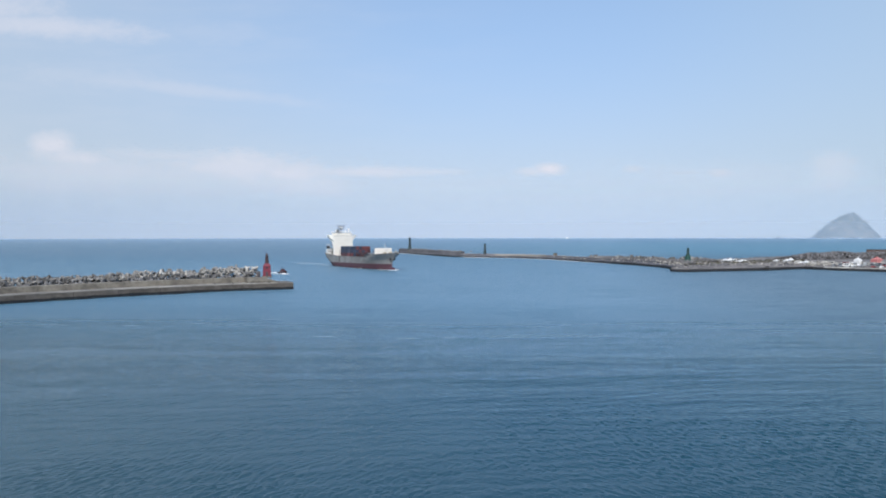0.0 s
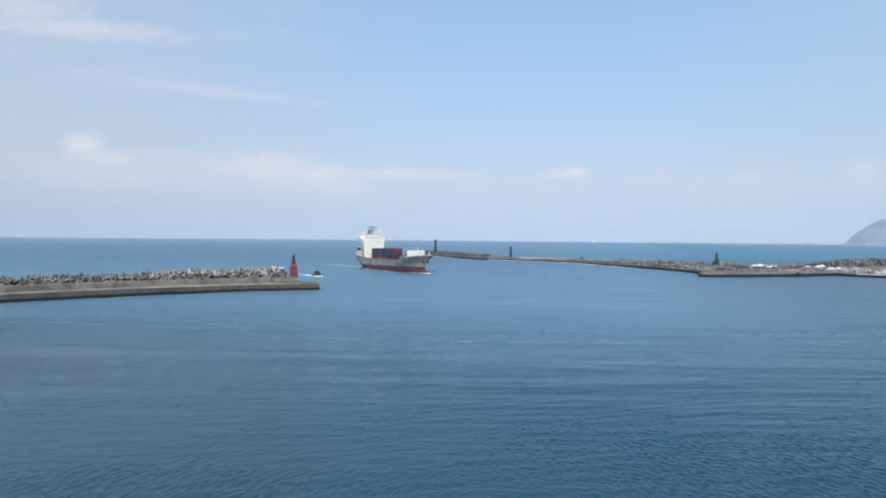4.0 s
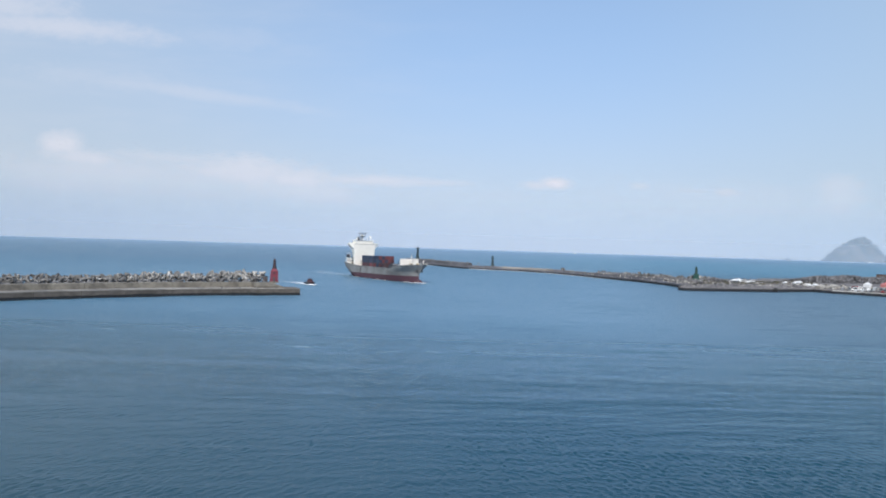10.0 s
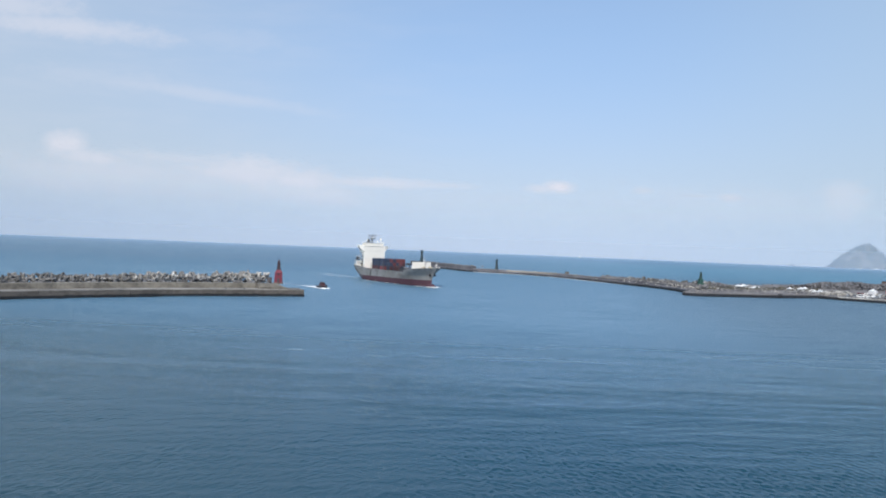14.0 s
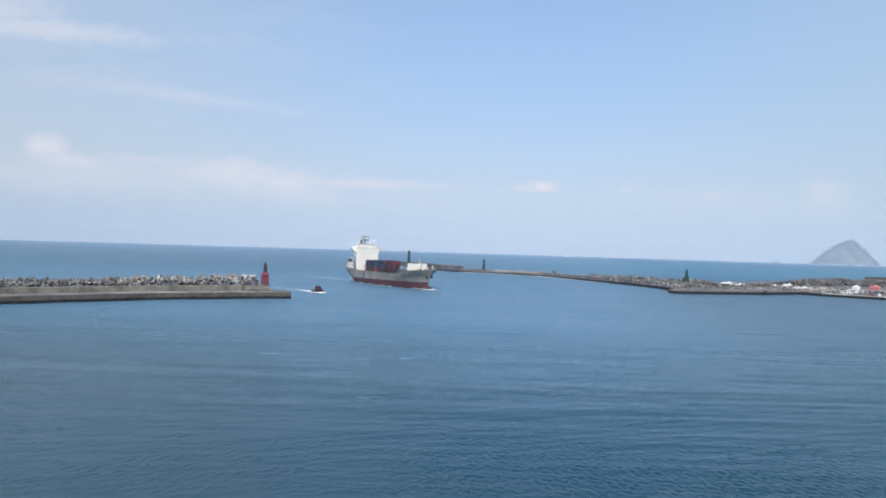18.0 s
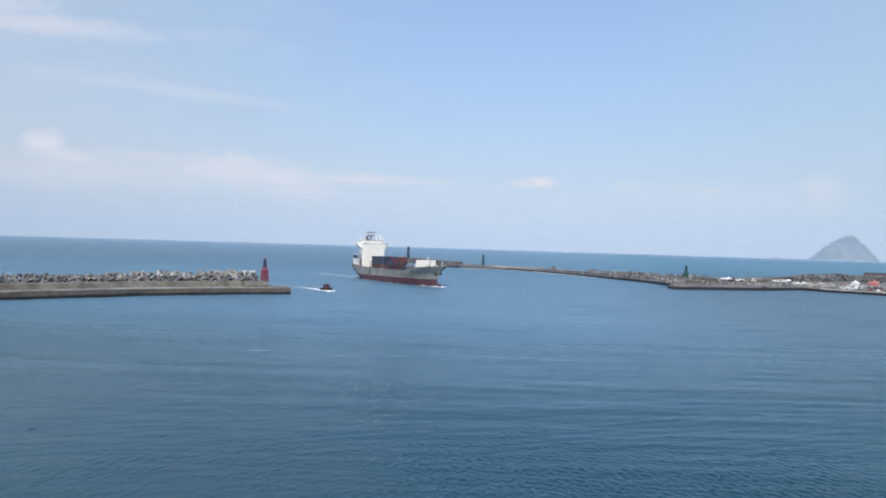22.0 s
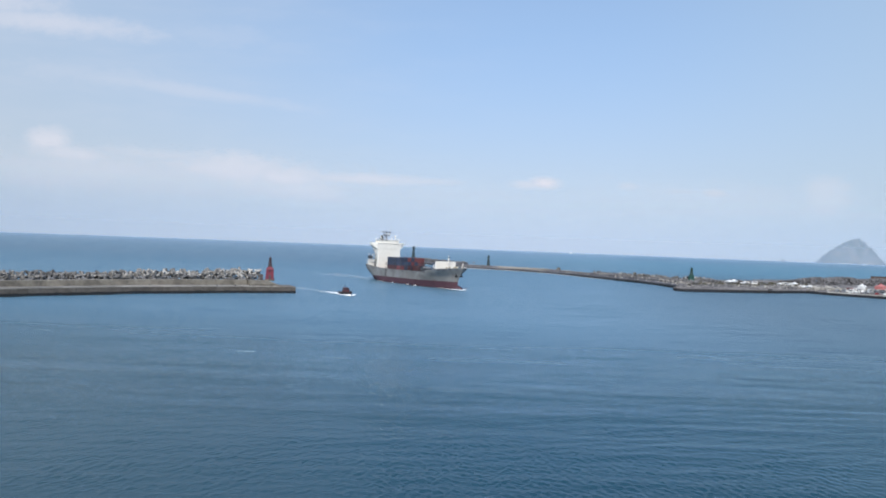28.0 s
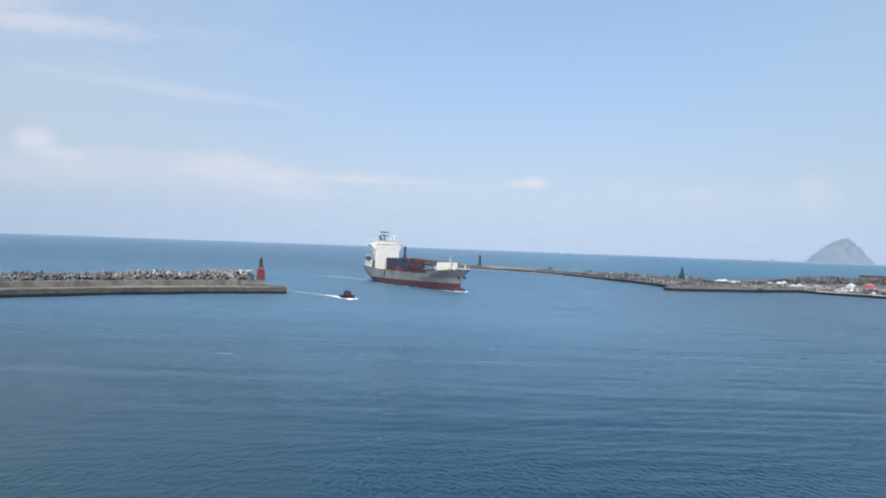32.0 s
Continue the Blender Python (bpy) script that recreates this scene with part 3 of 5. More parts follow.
    part("lantern_roof", rod(bmesh.new(), (0, 0, h * 0.93), (0, 0, h), r * 0.95, 0.1, 10), SLATE, lamp)
    part("plinth", box(bmesh.new(), -r * 1.7, r * 1.7, -r * 1.7, r * 1.7, -1.2, 0.3, 0.1), WALL, root)


east_breakwater()


def wall_wash(path, s0, s1, width):
    """A line of white water where the chop laps at the foot of a wall."""
    count = max(2, round((s1 - s0) / 12))
    line = []
    for k in range(count + 1):
        p, _, side = along(path, s0 + (s1 - s0) * k / count)
        q = p - side * (0.3 + width * 0.8)
        line.append((q.x, q.y, width * (0.7 + 0.5 * noise.noise((k * 0.7, s0, 2.0)))))
    root = thing("lapping_foam", pose(0, 0, 0), "thin white water lapping at the foot of the breakwater", "foam")
    foam_strip("foam_line", root, line, 0.5, LAP)


slim_tower("stone_lighthouse", pose(-42.5, 957.0, 4.2), 1.75, 17.3, "dark grey stone lighthouse at the breakwater end")
wall_wash(EAST, 24.0, 168.0, 2.4)
wall_wash(EAST, 205.0, 380.0, 3.0)
wall_wash(EAST, 300.0, EAST_LEN - 40.0, 2.2)
hut("watch_hut", 110.5, 732.0, 3.8, 3.0, 2.4, WALL, "small grey hut standing on the long breakwater")
slim_tower("small_lighthouse", pose(45.2, 800.0, 3.6), 1.3, 11.6, "small dark grey beacon tower on the breakwater bend")


SHORE = [(160.5, 518), (155.5, 506), (151.8, 496.5), (152.0, 491.5), (155.5, 488.3), (161.5, 487.8), (188, 497), (222, 508), (256, 528), (263, 514), (293, 482), (345, 420), (460, 300), (700, 300), (700, 800), (430, 742), (330, 720), (262, 660), (205, 600), (176, 560)]
QUAY_TOP, YARD_TOP = 1.8, 2.8


def from_quay(x, y):
    best = 1e9
    for (ax, ay), (bx, by) in zip(SHORE[:12], SHORE[1:13]):
        dx, dy = bx - ax, by - ay
        f = min(1.0, max(0.0, ((x - ax) * dx + (y - ay) * dy) / (dx * dx + dy * dy)))
        best = min(best, math.hypot(x - ax - f * dx, y - ay - f * dy))
    return best


def ground_at(x, y):
    """The trodden ground: level behind the low quay edge, then a slope up to the yard, with bumps."""
    d = from_quay(x, y)
    f = min(1.0, max(0.0, (d - 2.5) / 16.0))
    return QUAY_TOP + (YARD_TOP - QUAY_TOP) * f * f * (3 - 2 * f) + 0.4 * f * noise.fractal((x * 0.07, y * 0.07, 1.0), 0.8, 2.0, 4)


def inside(x, y, loop):
    odd = False
    for k in range(len(loop)):
        (ax, ay), (bx, by) = loop[k - 1], loop[k]
        if (ay > y) != (by > y) and x < ax + (bx - ax) * (y - ay) / (by - ay):
            odd = not odd
    return odd


def headland():
    shore = SHORE
    root = thing("headland", pose(0, 0, 0), "grey-brown headland with a low dark quay wall", "headland", kind="structure")
    edge = []
    for k in range(len(shore)):
        (ax, ay), (bx, by) = shore[k], shore[(k + 1) % len(shore)]
        count = max(1, round(math.hypot(bx - ax, by - ay) / 5))
        edge += [Vector((ax + (bx - ax) * i / count, ay + (by - ay) * i / count)) for i in range(count)]
    dots = list(edge)
    dice = random.Random(12)
    for i in range(150):
        for j in range(120):
            x, y = 150 + 3.7 * i + dice.uniform(-1, 1), 300 + 4.2 * j + dice.uniform(-1, 1)
            if x < 430 and inside(x, y, shore) and from_quay(x, y) > 1.6:
                dots.append(Vector((x, y)))
    links = [(k, (k + 1) % len(edge)) for k in range(len(edge))]
    flat, _, tris, _, _, _ = geometry.delaunay_2d_cdt(dots, links, [], 1, 0.001)
    data = bpy.data.meshes.new("ground")
    data.from_pydata([(p.x, p.y, ground_at(p.x, p.y)) for p in flat], [], tris)
    data.polygons.foreach_set("use_smooth", [True] * len(data.polygons))
    data.materials.append(YARD)
    ob = new("ground", data)
    ob.parent = root
    for i in range(12):
        (ax, ay), (bx, by) = shore[i], shore[i + 1]
        d = math.hypot(bx - ax, by - ay)
        count = max(1, round(d / 9))
        for k in range(count):
            a, b = d * k / count, d * (k + 1) / count - 0.12
            part("quay_wall", sweep([(ax, ay), (bx, by)], a, b, [(-0.1, 0.5), (-0.1, 1.7), (0.6, 1.7), (0.6, 0.5)], 2.0, 0.3), QUAY, root)
            part("coping", sweep([(ax, ay), (bx, by)], a, b, [(-0.16, 1.7), (-0.16, 1.92 if i < 9 else 2.3), (0.9, 1.92 if i < 9 else 2.3), (0.9, 1.7)], 2.0, 0.15), CONCRETE if i < 9 else PALE_KERB, root)
    bm = bmesh.new()
    proud = []
    for k in range(len(shore)):
        (ax, ay), (bx, by) = shore[k - 1], shore[(k + 1) % len(shore)]
        d = math.hypot(bx - ax, by - ay)
        proud.append((shore[k][0] + (by - ay) / d * 0.25, shore[k][1] - (bx - ax) / d * 0.25))
    top = [bm.verts.new((x, y, 0.75)) for x, y in proud]
    low = [bm.verts.new((x, y, -3.0)) for x, y in proud]
    bm.faces.new(top)
    for i in range(len(shore)):
        j = (i + 1) % len(shore)
        bm.faces.new((low[i], low[j], top[j], top[i]))
    part("footing", bm, TIDE, root)
    return root


headland()
tower("green_lighthouse", pose(179.8, 546.0, 2.9, 0, 0, 20), [(2.2, 0.0), (1.9, 6.2), (2.05, 6.25), (2.05, 6.6)], [(1.25, 6.6), (0.85, 9.5), (0.85, 9.7)], (0.75, 1.5, 2.5, True), GREEN_PAINT, DARK_GREEN,
      "dark green square lighthouse with a slim column on the headland")


def islet():
    """A steep island far out: a ridge with gullies."""
    bm = bmesh.new()
    nx, ny = 110, 56
    rows = []
    for j in range(ny + 1):
        row = []
        for i in range(nx + 1):
            x, y = -192 + 384 * i / nx, -150 + 300 * j / ny
            s = x / 192
            # the ridge line as seen from the harbour
            keys = ((-1.0, 0), (-0.8, 34), (-0.57, 80), (-0.4, 104), (-0.22, 125), (0.0, 145), (0.12, 153), (0.23, 160), (0.30, 153), (0.42, 129), (0.61, 91), (0.86, 38), (1.0, 0))
            ridge = next((a[1] + (b[1] - a[1]) * (s - a[0]) / (b[0] - a[0]) for a, b in zip(keys, keys[1:]) if s <= b[0]), 0)
            across = max(0.0, 1 - (abs(y) / (30 + 120 * (1 - abs(s) ** 3))) ** 1.25) if abs(s) < 1 else 0
            gully = (noise.fractal((x * 0.03, y * 0.014, 3.1), 0.8, 2.0, 6) * 10 - 5 * abs(noise.noise((x * 0.045, y * 0.01, 7.0)))) * min(1, ridge / 40)
            row.append(bm.verts.new((x, y, max(-4.0, (ridge + gully) * across - 3))))
        rows.append(row)
    for a, b in zip(rows, rows[1:]):
        for i in range(nx):
            bm.faces.new((a[i], a[i + 1], b[i + 1], b[i]))
    return thing("islet", pose(2430, 4500, 0, 0, 0, -28), "steep green and grey rocky islet far out at sea", "island", kind="structure", bm=bm, material=ISLET)


islet()


def surf():
    """White water on the ledge at the islet's foot."""
    for x, y, w, h in ((2429.0, 4330.0, 26.0, 7.0), (2330.0, 4344.0, 60.0, 2.6), (2290.0, 4350.0, 34.0, 2.0)):
        bm = bmesh.new()
        rings = []
        for k in range(15):
            u = -1 + 2 * k / 14
            swell = max(0.06, 1 - u * u) * (0.75 + 0.5 * noise.noise((k * 0.7, x, 2.0)))
            rings.append([(u * w / 2, 4.0 * math.cos(math.pi * i / 8), h * swell * math.sin(math.pi * i / 8)) for i in range(9)])
        loft(bm, rings, closed=False, caps=False)
        thing("surf", pose(x, y, 0.05, 0, 0, -28), "white surf breaking on the foot of the islet", "surf", bm=bm, material=SURF)


SURF = surface("surf_froth", (0.74, 0.77, 0.79), (0.55, 0.62, 0.66), 0.9, grain=0.5, stain=0.1)
surf()


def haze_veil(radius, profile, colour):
    """A translucent sheet added before what is far to imitate haze: lit by the sun and the sky, thinning upwards."""
    m = bpy.data.materials.new("haze_sheet")
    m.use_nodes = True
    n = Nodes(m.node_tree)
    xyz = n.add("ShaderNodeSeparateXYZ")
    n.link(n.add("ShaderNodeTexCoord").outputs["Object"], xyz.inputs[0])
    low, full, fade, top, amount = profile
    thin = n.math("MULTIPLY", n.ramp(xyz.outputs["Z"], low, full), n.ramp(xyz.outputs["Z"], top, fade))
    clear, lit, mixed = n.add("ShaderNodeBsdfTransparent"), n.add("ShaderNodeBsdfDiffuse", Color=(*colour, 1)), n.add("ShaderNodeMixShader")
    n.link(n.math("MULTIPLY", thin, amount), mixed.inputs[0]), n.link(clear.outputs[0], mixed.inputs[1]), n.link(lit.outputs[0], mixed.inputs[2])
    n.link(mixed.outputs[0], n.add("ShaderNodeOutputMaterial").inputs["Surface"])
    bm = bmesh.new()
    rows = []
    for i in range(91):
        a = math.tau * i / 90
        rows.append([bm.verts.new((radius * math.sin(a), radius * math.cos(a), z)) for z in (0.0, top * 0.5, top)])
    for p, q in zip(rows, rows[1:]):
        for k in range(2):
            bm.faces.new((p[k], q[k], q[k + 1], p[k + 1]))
    thing("backdrop", pose(0, 0, 0), "added translucent sheet that imitates pale blue haze along the horizon", "haze", kind="structure", bm=bm, material=m)


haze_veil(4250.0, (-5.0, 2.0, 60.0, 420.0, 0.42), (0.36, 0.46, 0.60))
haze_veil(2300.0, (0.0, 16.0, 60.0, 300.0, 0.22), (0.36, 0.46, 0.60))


def cloud_bank():
    """The clouds ahead, on a far shell of sky, so that they can drift with the wind."""
    m = bpy.data.materials.new("cloud")
    m.use_nodes = True
    n = Nodes(m.node_tree)
    xyz = n.add("ShaderNodeSeparateXYZ")
    n.link(n.add("ShaderNodeTexCoord").outputs["Object"], xyz.inputs[0])
    u, v = n.math("DIVIDE", xyz.outputs["X"], xyz.outputs["Y"]), n.math("DIVIDE", xyz.outputs["Z"], xyz.outputs["Y"])
    flat = n.add("ShaderNodeCombineXYZ")
    n.link(u, flat.inputs[0]), n.link(v, flat.inputs[1])
    uv = flat.outputs[0]
    billow = n.math("ADD", n.math("MULTIPLY", n.noise(uv, 16.0, 5.0, 0.55, (1.0, 1.9, 1.0)), 0.6), n.math("MULTIPLY", n.noise(uv, 60.0, 5.0, 0.6, (1.0, 1.7, 1.0)), 0.4))
    total = None
    # across, up, half width, half height, slope, strength, how much it billows
    clouds = ((-0.53, 0.284, 0.17, 0.018, -0.07, 0.46, 0.6), (-0.60, 0.312, 0.11, 0.026, -0.05, 0.40, 0.7), (-0.32, 0.275, 0.10, 0.018, 0.0, 0.10, 0.9),
              (-0.345, 0.200, 0.20, 0.011, -0.11, 0.24, 0.5), (-0.45, 0.213, 0.14, 0.018, -0.10, 0.15, 0.8),
              (-0.523, 0.126, 0.034, 0.017, 0.0, 0.62, 0.6), (-0.495, 0.110, 0.07, 0.014, -0.08, 0.50, 0.7), (-0.47, 0.088, 0.18, 0.034, 0.0, 0.32, 0.7),
              (-0.36, 0.110, 0.16, 0.010, -0.06, 0.30, 0.6), (-0.27, 0.094, 0.14, 0.026, -0.06, 0.54, 0.7), (-0.33, 0.084, 0.24, 0.030, 0.0, 0.27, 0.8), (-0.208, 0.088, 0.075, 0.021, -0.05, 0.60, 0.6), (-0.19, 0.072, 0.10, 0.018, 0.0, 0.42, 0.8),
              (-0.11, 0.089, 0.12, 0.009, 0.0, 0.50, 0.6), (-0.02, 0.0885, 0.06, 0.006, 0.0, 0.34, 0.6), (-0.02, 0.070, 0.20, 0.020, 0.0, 0.10, 0.8),
              (0.144, 0.0925, 0.023, 0.0100, 0.0, 0.90, 0.35), (0.120, 0.0885, 0.026, 0.0070, 0.0, 0.46, 0.5), (0.256, 0.092, 0.017, 0.007, 0.0, 0.30, 0.6),
              (0.372, 0.088, 0.022, 0.0075, 0.0, 0.42, 0.5), (0.33, 0.088, 0.03, 0.004, 0.0, 0.25, 0.6), (0.517, 0.086, 0.05, 0.028, 0.0, 0.30, 0.9), (0.40, 0.076, 0.22, 0.030, 0.0, 0.12, 0.8))
    for cu, cv, w, h, slope, strength, rag in clouds:
        du, up = n.math("SUBTRACT", u, cu), n.math("SUBTRACT", v, cv)
        du, dv = n.math("MULTIPLY", du, 1 / w), n.math("MULTIPLY", n.math("SUBTRACT", up, n.math("MULTIPLY", du, slope)), 1 / h)
        body = n.math("SUBTRACT", 1.0, n.math("SQRT", n.math("ADD", n.math("MULTIPLY", du, du), n.math("MULTIPLY", dv, dv))))
        body = n.math("ADD", body, n.math("MULTIPLY_ADD", billow, 3.2 * rag, -1.6 * rag))
        mask = n.math("MULTIPLY", n.ramp(body, -0.35, 0.95), min(1.0, strength * 1.2))
        total = mask if total is None else n.math("MAXIMUM", total, mask)
    wisp = n.noise(uv, 7.0, 5.0, 0.6, (1.0, 4.5, 1.0))
    veil = n.math("MULTIPLY", n.ramp(wisp, 0.35, 0.85), n.math("MULTIPLY", n.ramp(u, 0.35, -0.5), 0.14))
    total = n.math("MULTIPLY", n.math("MAXIMUM", total, veil), n.math("MULTIPLY", n.ramp(v, 0.040, 0.062), n.ramp(v, 0.46, 0.38)))
    # the clouds glow by themselves; their sunlit brightness is set here
    clear, lit, mixed = n.add("ShaderNodeBsdfTransparent"), n.add("ShaderNodeEmission", Strength=0.12), n.add("ShaderNodeMixShader")
    lit.inputs["Color"].default_value = (*CLOUD, 1)
    n.link(total, mixed.inputs[0]), n.link(clear.outputs[0], mixed.inputs[1]), n.link(lit.outputs[0], mixed.inputs[2])
    n.link(mixed.outputs[0], n.add("ShaderNodeOutputMaterial").inputs["Surface"])
    bm = bmesh.new()
    rows = []
    for i in range(31):
        a = radians(-44 + 88 * i / 30)
        rows.append([bm.verts.new((4600 * math.sin(a), 4600 * math.cos(a), z)) for z in (170.0, 1000.0, 2150.0)])
    for p, q in zip(rows, rows[1:]):
        for k in range(2):
            bm.faces.new((p[k], q[k], q[k + 1], p[k + 1]))
    return thing("cloud_backdrop", pose(0, 0, 0), "thin white clouds drifting over the hazy sea", "clouds", kind="structure", bm=bm, material=m)


CLOUDS = cloud_bank()

# ---- container ship ----
# ship's own space: x towards the bow, y to port, z up from the waterline


def between(x, keys):
    """A straight-line run through (x, value) keys."""
    if x <= keys[0][0]:
        return keys[0][1]
    for (ax, av), (bx, bv) in zip(keys, keys[1:]):
        if x <= bx:
            return av + (bv - av) * (x - ax) / (bx - ax)
    return keys[-1][1]


STEM = ((-4.2, 52.0), (-1.3, 54.0), (2.9, 54.3), (5.6, 54.9), (7.2, 56.2), (8.8, 57.8), (11.4, 59.8))  # height, how far the bow reaches
STERN = ((-4.2, -42.0), (-1.3, -48.5), (0.5, -50.4), (1.7, -51.8), (2.9, -53.4), (5.3, -56.2), (7.0, -57.2), (9.0, -57.4))


def hull_half(u, z):
    """Half the beam at a station and a height: fine below, flared at the bow, tucked in under the counter stern."""
    full = between(z, ((-4.2, 8.2), (-1.3, 9.9), (2.0, 10.0), (12.0, 10.0)))
    bow_end, stern_end = between(z, STEM), between(z, STERN)
    bow_start = between(z, ((-4.2, 4.0), (-1.3, 10.0), (2.9, 17.0), (5.6, 25.0), (8.6, 36.0), (11.4, 42.0)))
    stern_start = between(z, ((-4.2, -12.0), (-1.3, -26.0), (2.9, -33.0), (5.6, -40.0), (9.0, -44.0)))
    if u > bow_start:
        k = min(1.0, (u - bow_start) / (bow_end - bow_start))
        return full * max(0.0, 1 - k ** between(z, ((-1.3, 1.7), (5.6, 1.9), (11.0, 2.5)))) ** 0.9
    if u < stern_start:
        k = min(1.0, (stern_start - u) / (stern_start - stern_end))
        return full * (1 - between(z, ((-1.3, 0.82), (0.5, 0.72), (2.9, 0.58), (5.6, 0.45), (9.0, 0.40))) * k ** 2.2)
    return full


def deck_height(u):
    """The top of the bulwark: raised poop, low waist, forecastle that rises to the stem."""
    return between(u, ((-57.4, 9.1), (-44.0, 8.7), (-34.0, 8.1), (-26.0, 7.5), (29.5, 7.4), (34.0, 9.1), (40.0, 9.5), (48.0, 10.4), (59.8, 11.3)))


def red_line(u):
    """The top of the red paint."""
    return between(u, ((-57.4, 1.9), (-30.0, 2.2), (10.0, 2.6), (45.0, 3.0), (59.8, 3.3)))


def hull_skin(bm, low, high, levels):
    """Both sides of the hull between two lines of height, closed across the stern."""
    columns = [0.5 - 0.5 * math.cos(math.pi * (k / 64) ** 1.0) for k in range(65)]
    grid = {}
    for sign in (1, -1):
        for i, f in enumerate(columns):
            guess = -57.4 + 117.2 * f
            for j in range(levels + 1):
                z = low(guess) + (high(guess) - low(guess)) * j / levels
                u = between(z, STERN) + (between(z, STEM) - between(z, STERN)) * f
                z = low(u) + (high(u) - low(u)) * j / levels
                grid[sign, i, j] = bm.verts.new((u, sign * hull_half(u, z), z))
        for i in range(64):
            for j in range(levels):
                bm.faces.new((grid[sign, i, j], grid[sign, i + 1, j], grid[sign, i + 1, j + 1], grid[sign, i, j + 1]))
    for j in range(levels):
        bm.faces.new((grid[1, 0, j], grid[1, 0, j + 1], grid[-1, 0, j + 1], grid[-1, 0, j]))
    bmesh.ops.remove_doubles(bm, verts=bm.verts, dist=0.01)
    for face in bm.faces:
        face.smooth = True
    return bm


def container_mesh(length_m, material):
    """A steel box with corrugated sides, corner posts and door bars."""
    bm = bmesh.new()
    w, h, n = 2.44, 2.59, int(length_m / 0.55)
    for sign in (1, -1):
        row = []
        for k in range(2 * n + 1):
            x = -length_m / 2 + 0.12 + (length_m - 0.24) * k / (2 * n)
            y = sign * (w / 2 - (0.05 if (k // 1) % 2 else 0.0))
            row.append((bm.verts.new((x, y, 0.14)), bm.verts.new((x, y, h - 0.1))))
        for p, q in zip(row, row[1:]):
            bm.faces.new((p[0], q[0], q[1], p[1]))
    box(bm, -length_m / 2 + 0.05, length_m / 2 - 0.05, -w / 2 + 0.06, w / 2 - 0.06, 0.1, h - 0.03)
    for x in (-length_m / 2, length_m / 2 - 0.14):
        for y in (-w / 2, w / 2 - 0.14):
            box(bm, x, x + 0.14, y, y + 0.14, 0, h)
    for z in (0.0, h - 0.12):
        for y in (-w / 2, w / 2 - 0.1):
            box(bm, -length_m / 2, length_m / 2, y, y + 0.1, z, z + 0.12)
    for y in (-0.8, -0.35, 0.35, 0.8):
        box(bm, length_m / 2 - 0.06, length_m / 2 + 0.02, y - 0.03, y + 0.03, 0.15, h - 0.15)
    return mesh_of("container", bm, material)


def container_ship():
    root = thing("container_ship", pose(0, 0, 0), "grey container ship with red bottom and white bridge house", "ship")
    bm = hull_skin(bmesh.new(), lambda u: -4.2, red_line, 5)
    part("hull_bottom", bm, BOOT, root, "dull red antifouling paint")
    bm = bmesh.new()
    bmesh.ops.create_uvsphere(bm, u_segments=16, v_segments=10, radius=1.0, matrix=Matrix.Translation((53.4, 0, -1.6)) @ Matrix.Diagonal((5.6, 2.0, 2.6, 1)))
    for face in bm.faces:
        face.smooth = True
    part("bulbous_bow", bm, BOOT, root, "red bulb of the bow just breaking the water")
    bm = hull_skin(bmesh.new(), red_line, deck_height, 8)
    hull = part("hull", bm, HULL, root, "grey painted steel hull with rust runs")
    bm = bmesh.new()
    rows = []
    for k in range(61):
        u = -57.0 + 115.8 * k / 60
        z = deck_height(u) - 0.9
        w = max(0.05, hull_half(u, z) - 0.06)
        rows.append((bm.verts.new((u, -w, z)), bm.verts.new((u, w, z))))
    for p, q in zip(rows, rows[1:]):
        bm.faces.new((p[0], q[0], q[1], p[1]))
    part("deck", bm, DECK, root, "red-brown painted deck")
    # bulwark rail along the sheer
    for sign in (1, -1):
        bm = bmesh.new()
        edge = [(-57.3 + 117.0 * k / 60) for k in range(61)]
        rim = [(u, sign * hull_half(u, deck_height(u)), deck_height(u) + 0.03) for u in edge]
        for p, q in zip(rim, rim[1:]):
            rod(bm, p, q, 0.12, None, 5)
        part("bulwark_rail", bm, HULL, hull)
        bm = bmesh.new()
        flank = [(u, sign * (hull_half(u, 6.0) + 0.02), 6.0 - 0.3 * (u > 30)) for u in edge[4:44]]
        for p, q in zip(flank, flank[1:]):
            rod(bm, p, q, 0.16, None, 5)
        part("rubbing_strake", bm, HULL, hull)
        bm = bmesh.new()
        y = sign * (hull_half(54.5, 7.6) + 0.1)
        rod(bm, (54.5, y, 9.0), (55.0, y - sign * 0.4, 6.6), 0.3, None, 6)
        box(bm, 53.7, 56.1, y - sign * 0.4 - 0.35, y - sign * 0.4 + 0.35, 5.9, 6.7, 0.12)
        part("anchor", bm, BLACK, hull, "black stowed anchor")
        for u in (46.0, 50.0, 54.0, 57.0, -53.0, -48.5, -41.0, 31.5):
            z = deck_height(u) - 0.45
            y = sign * hull_half(u, z)
            part("fairlead", box(bmesh.new(), u - 0.6, u + 0.6, y - 0.22, y + 0.22, z - 0.25, z + 0.25, 0.1), BLACK, hull, "dark mooring opening in the bulwark")
        for u in (-38.0, -24.0, -10.0, 4.0, 18.0):
            z = 6.75
            y = sign * (hull_half(u, z) + 0.02)
            part("freeing_port", box(bmesh.new(), u - 1.3, u + 1.3, y - 0.05, y + 0.05, z - 0.18, z + 0.18, 0.02), STEEL, hull, "dark freeing port in the bulwark")
        bm = bmesh.new()
        y = sign * (hull_half(-19.0, 5.0) + 0.12)
        for v in (-0.45, 0.45):
            rod(bm, (-19.0 + v, y, 7.5), (-19.0 + v, y, 2.6), 0.09, None, 5)
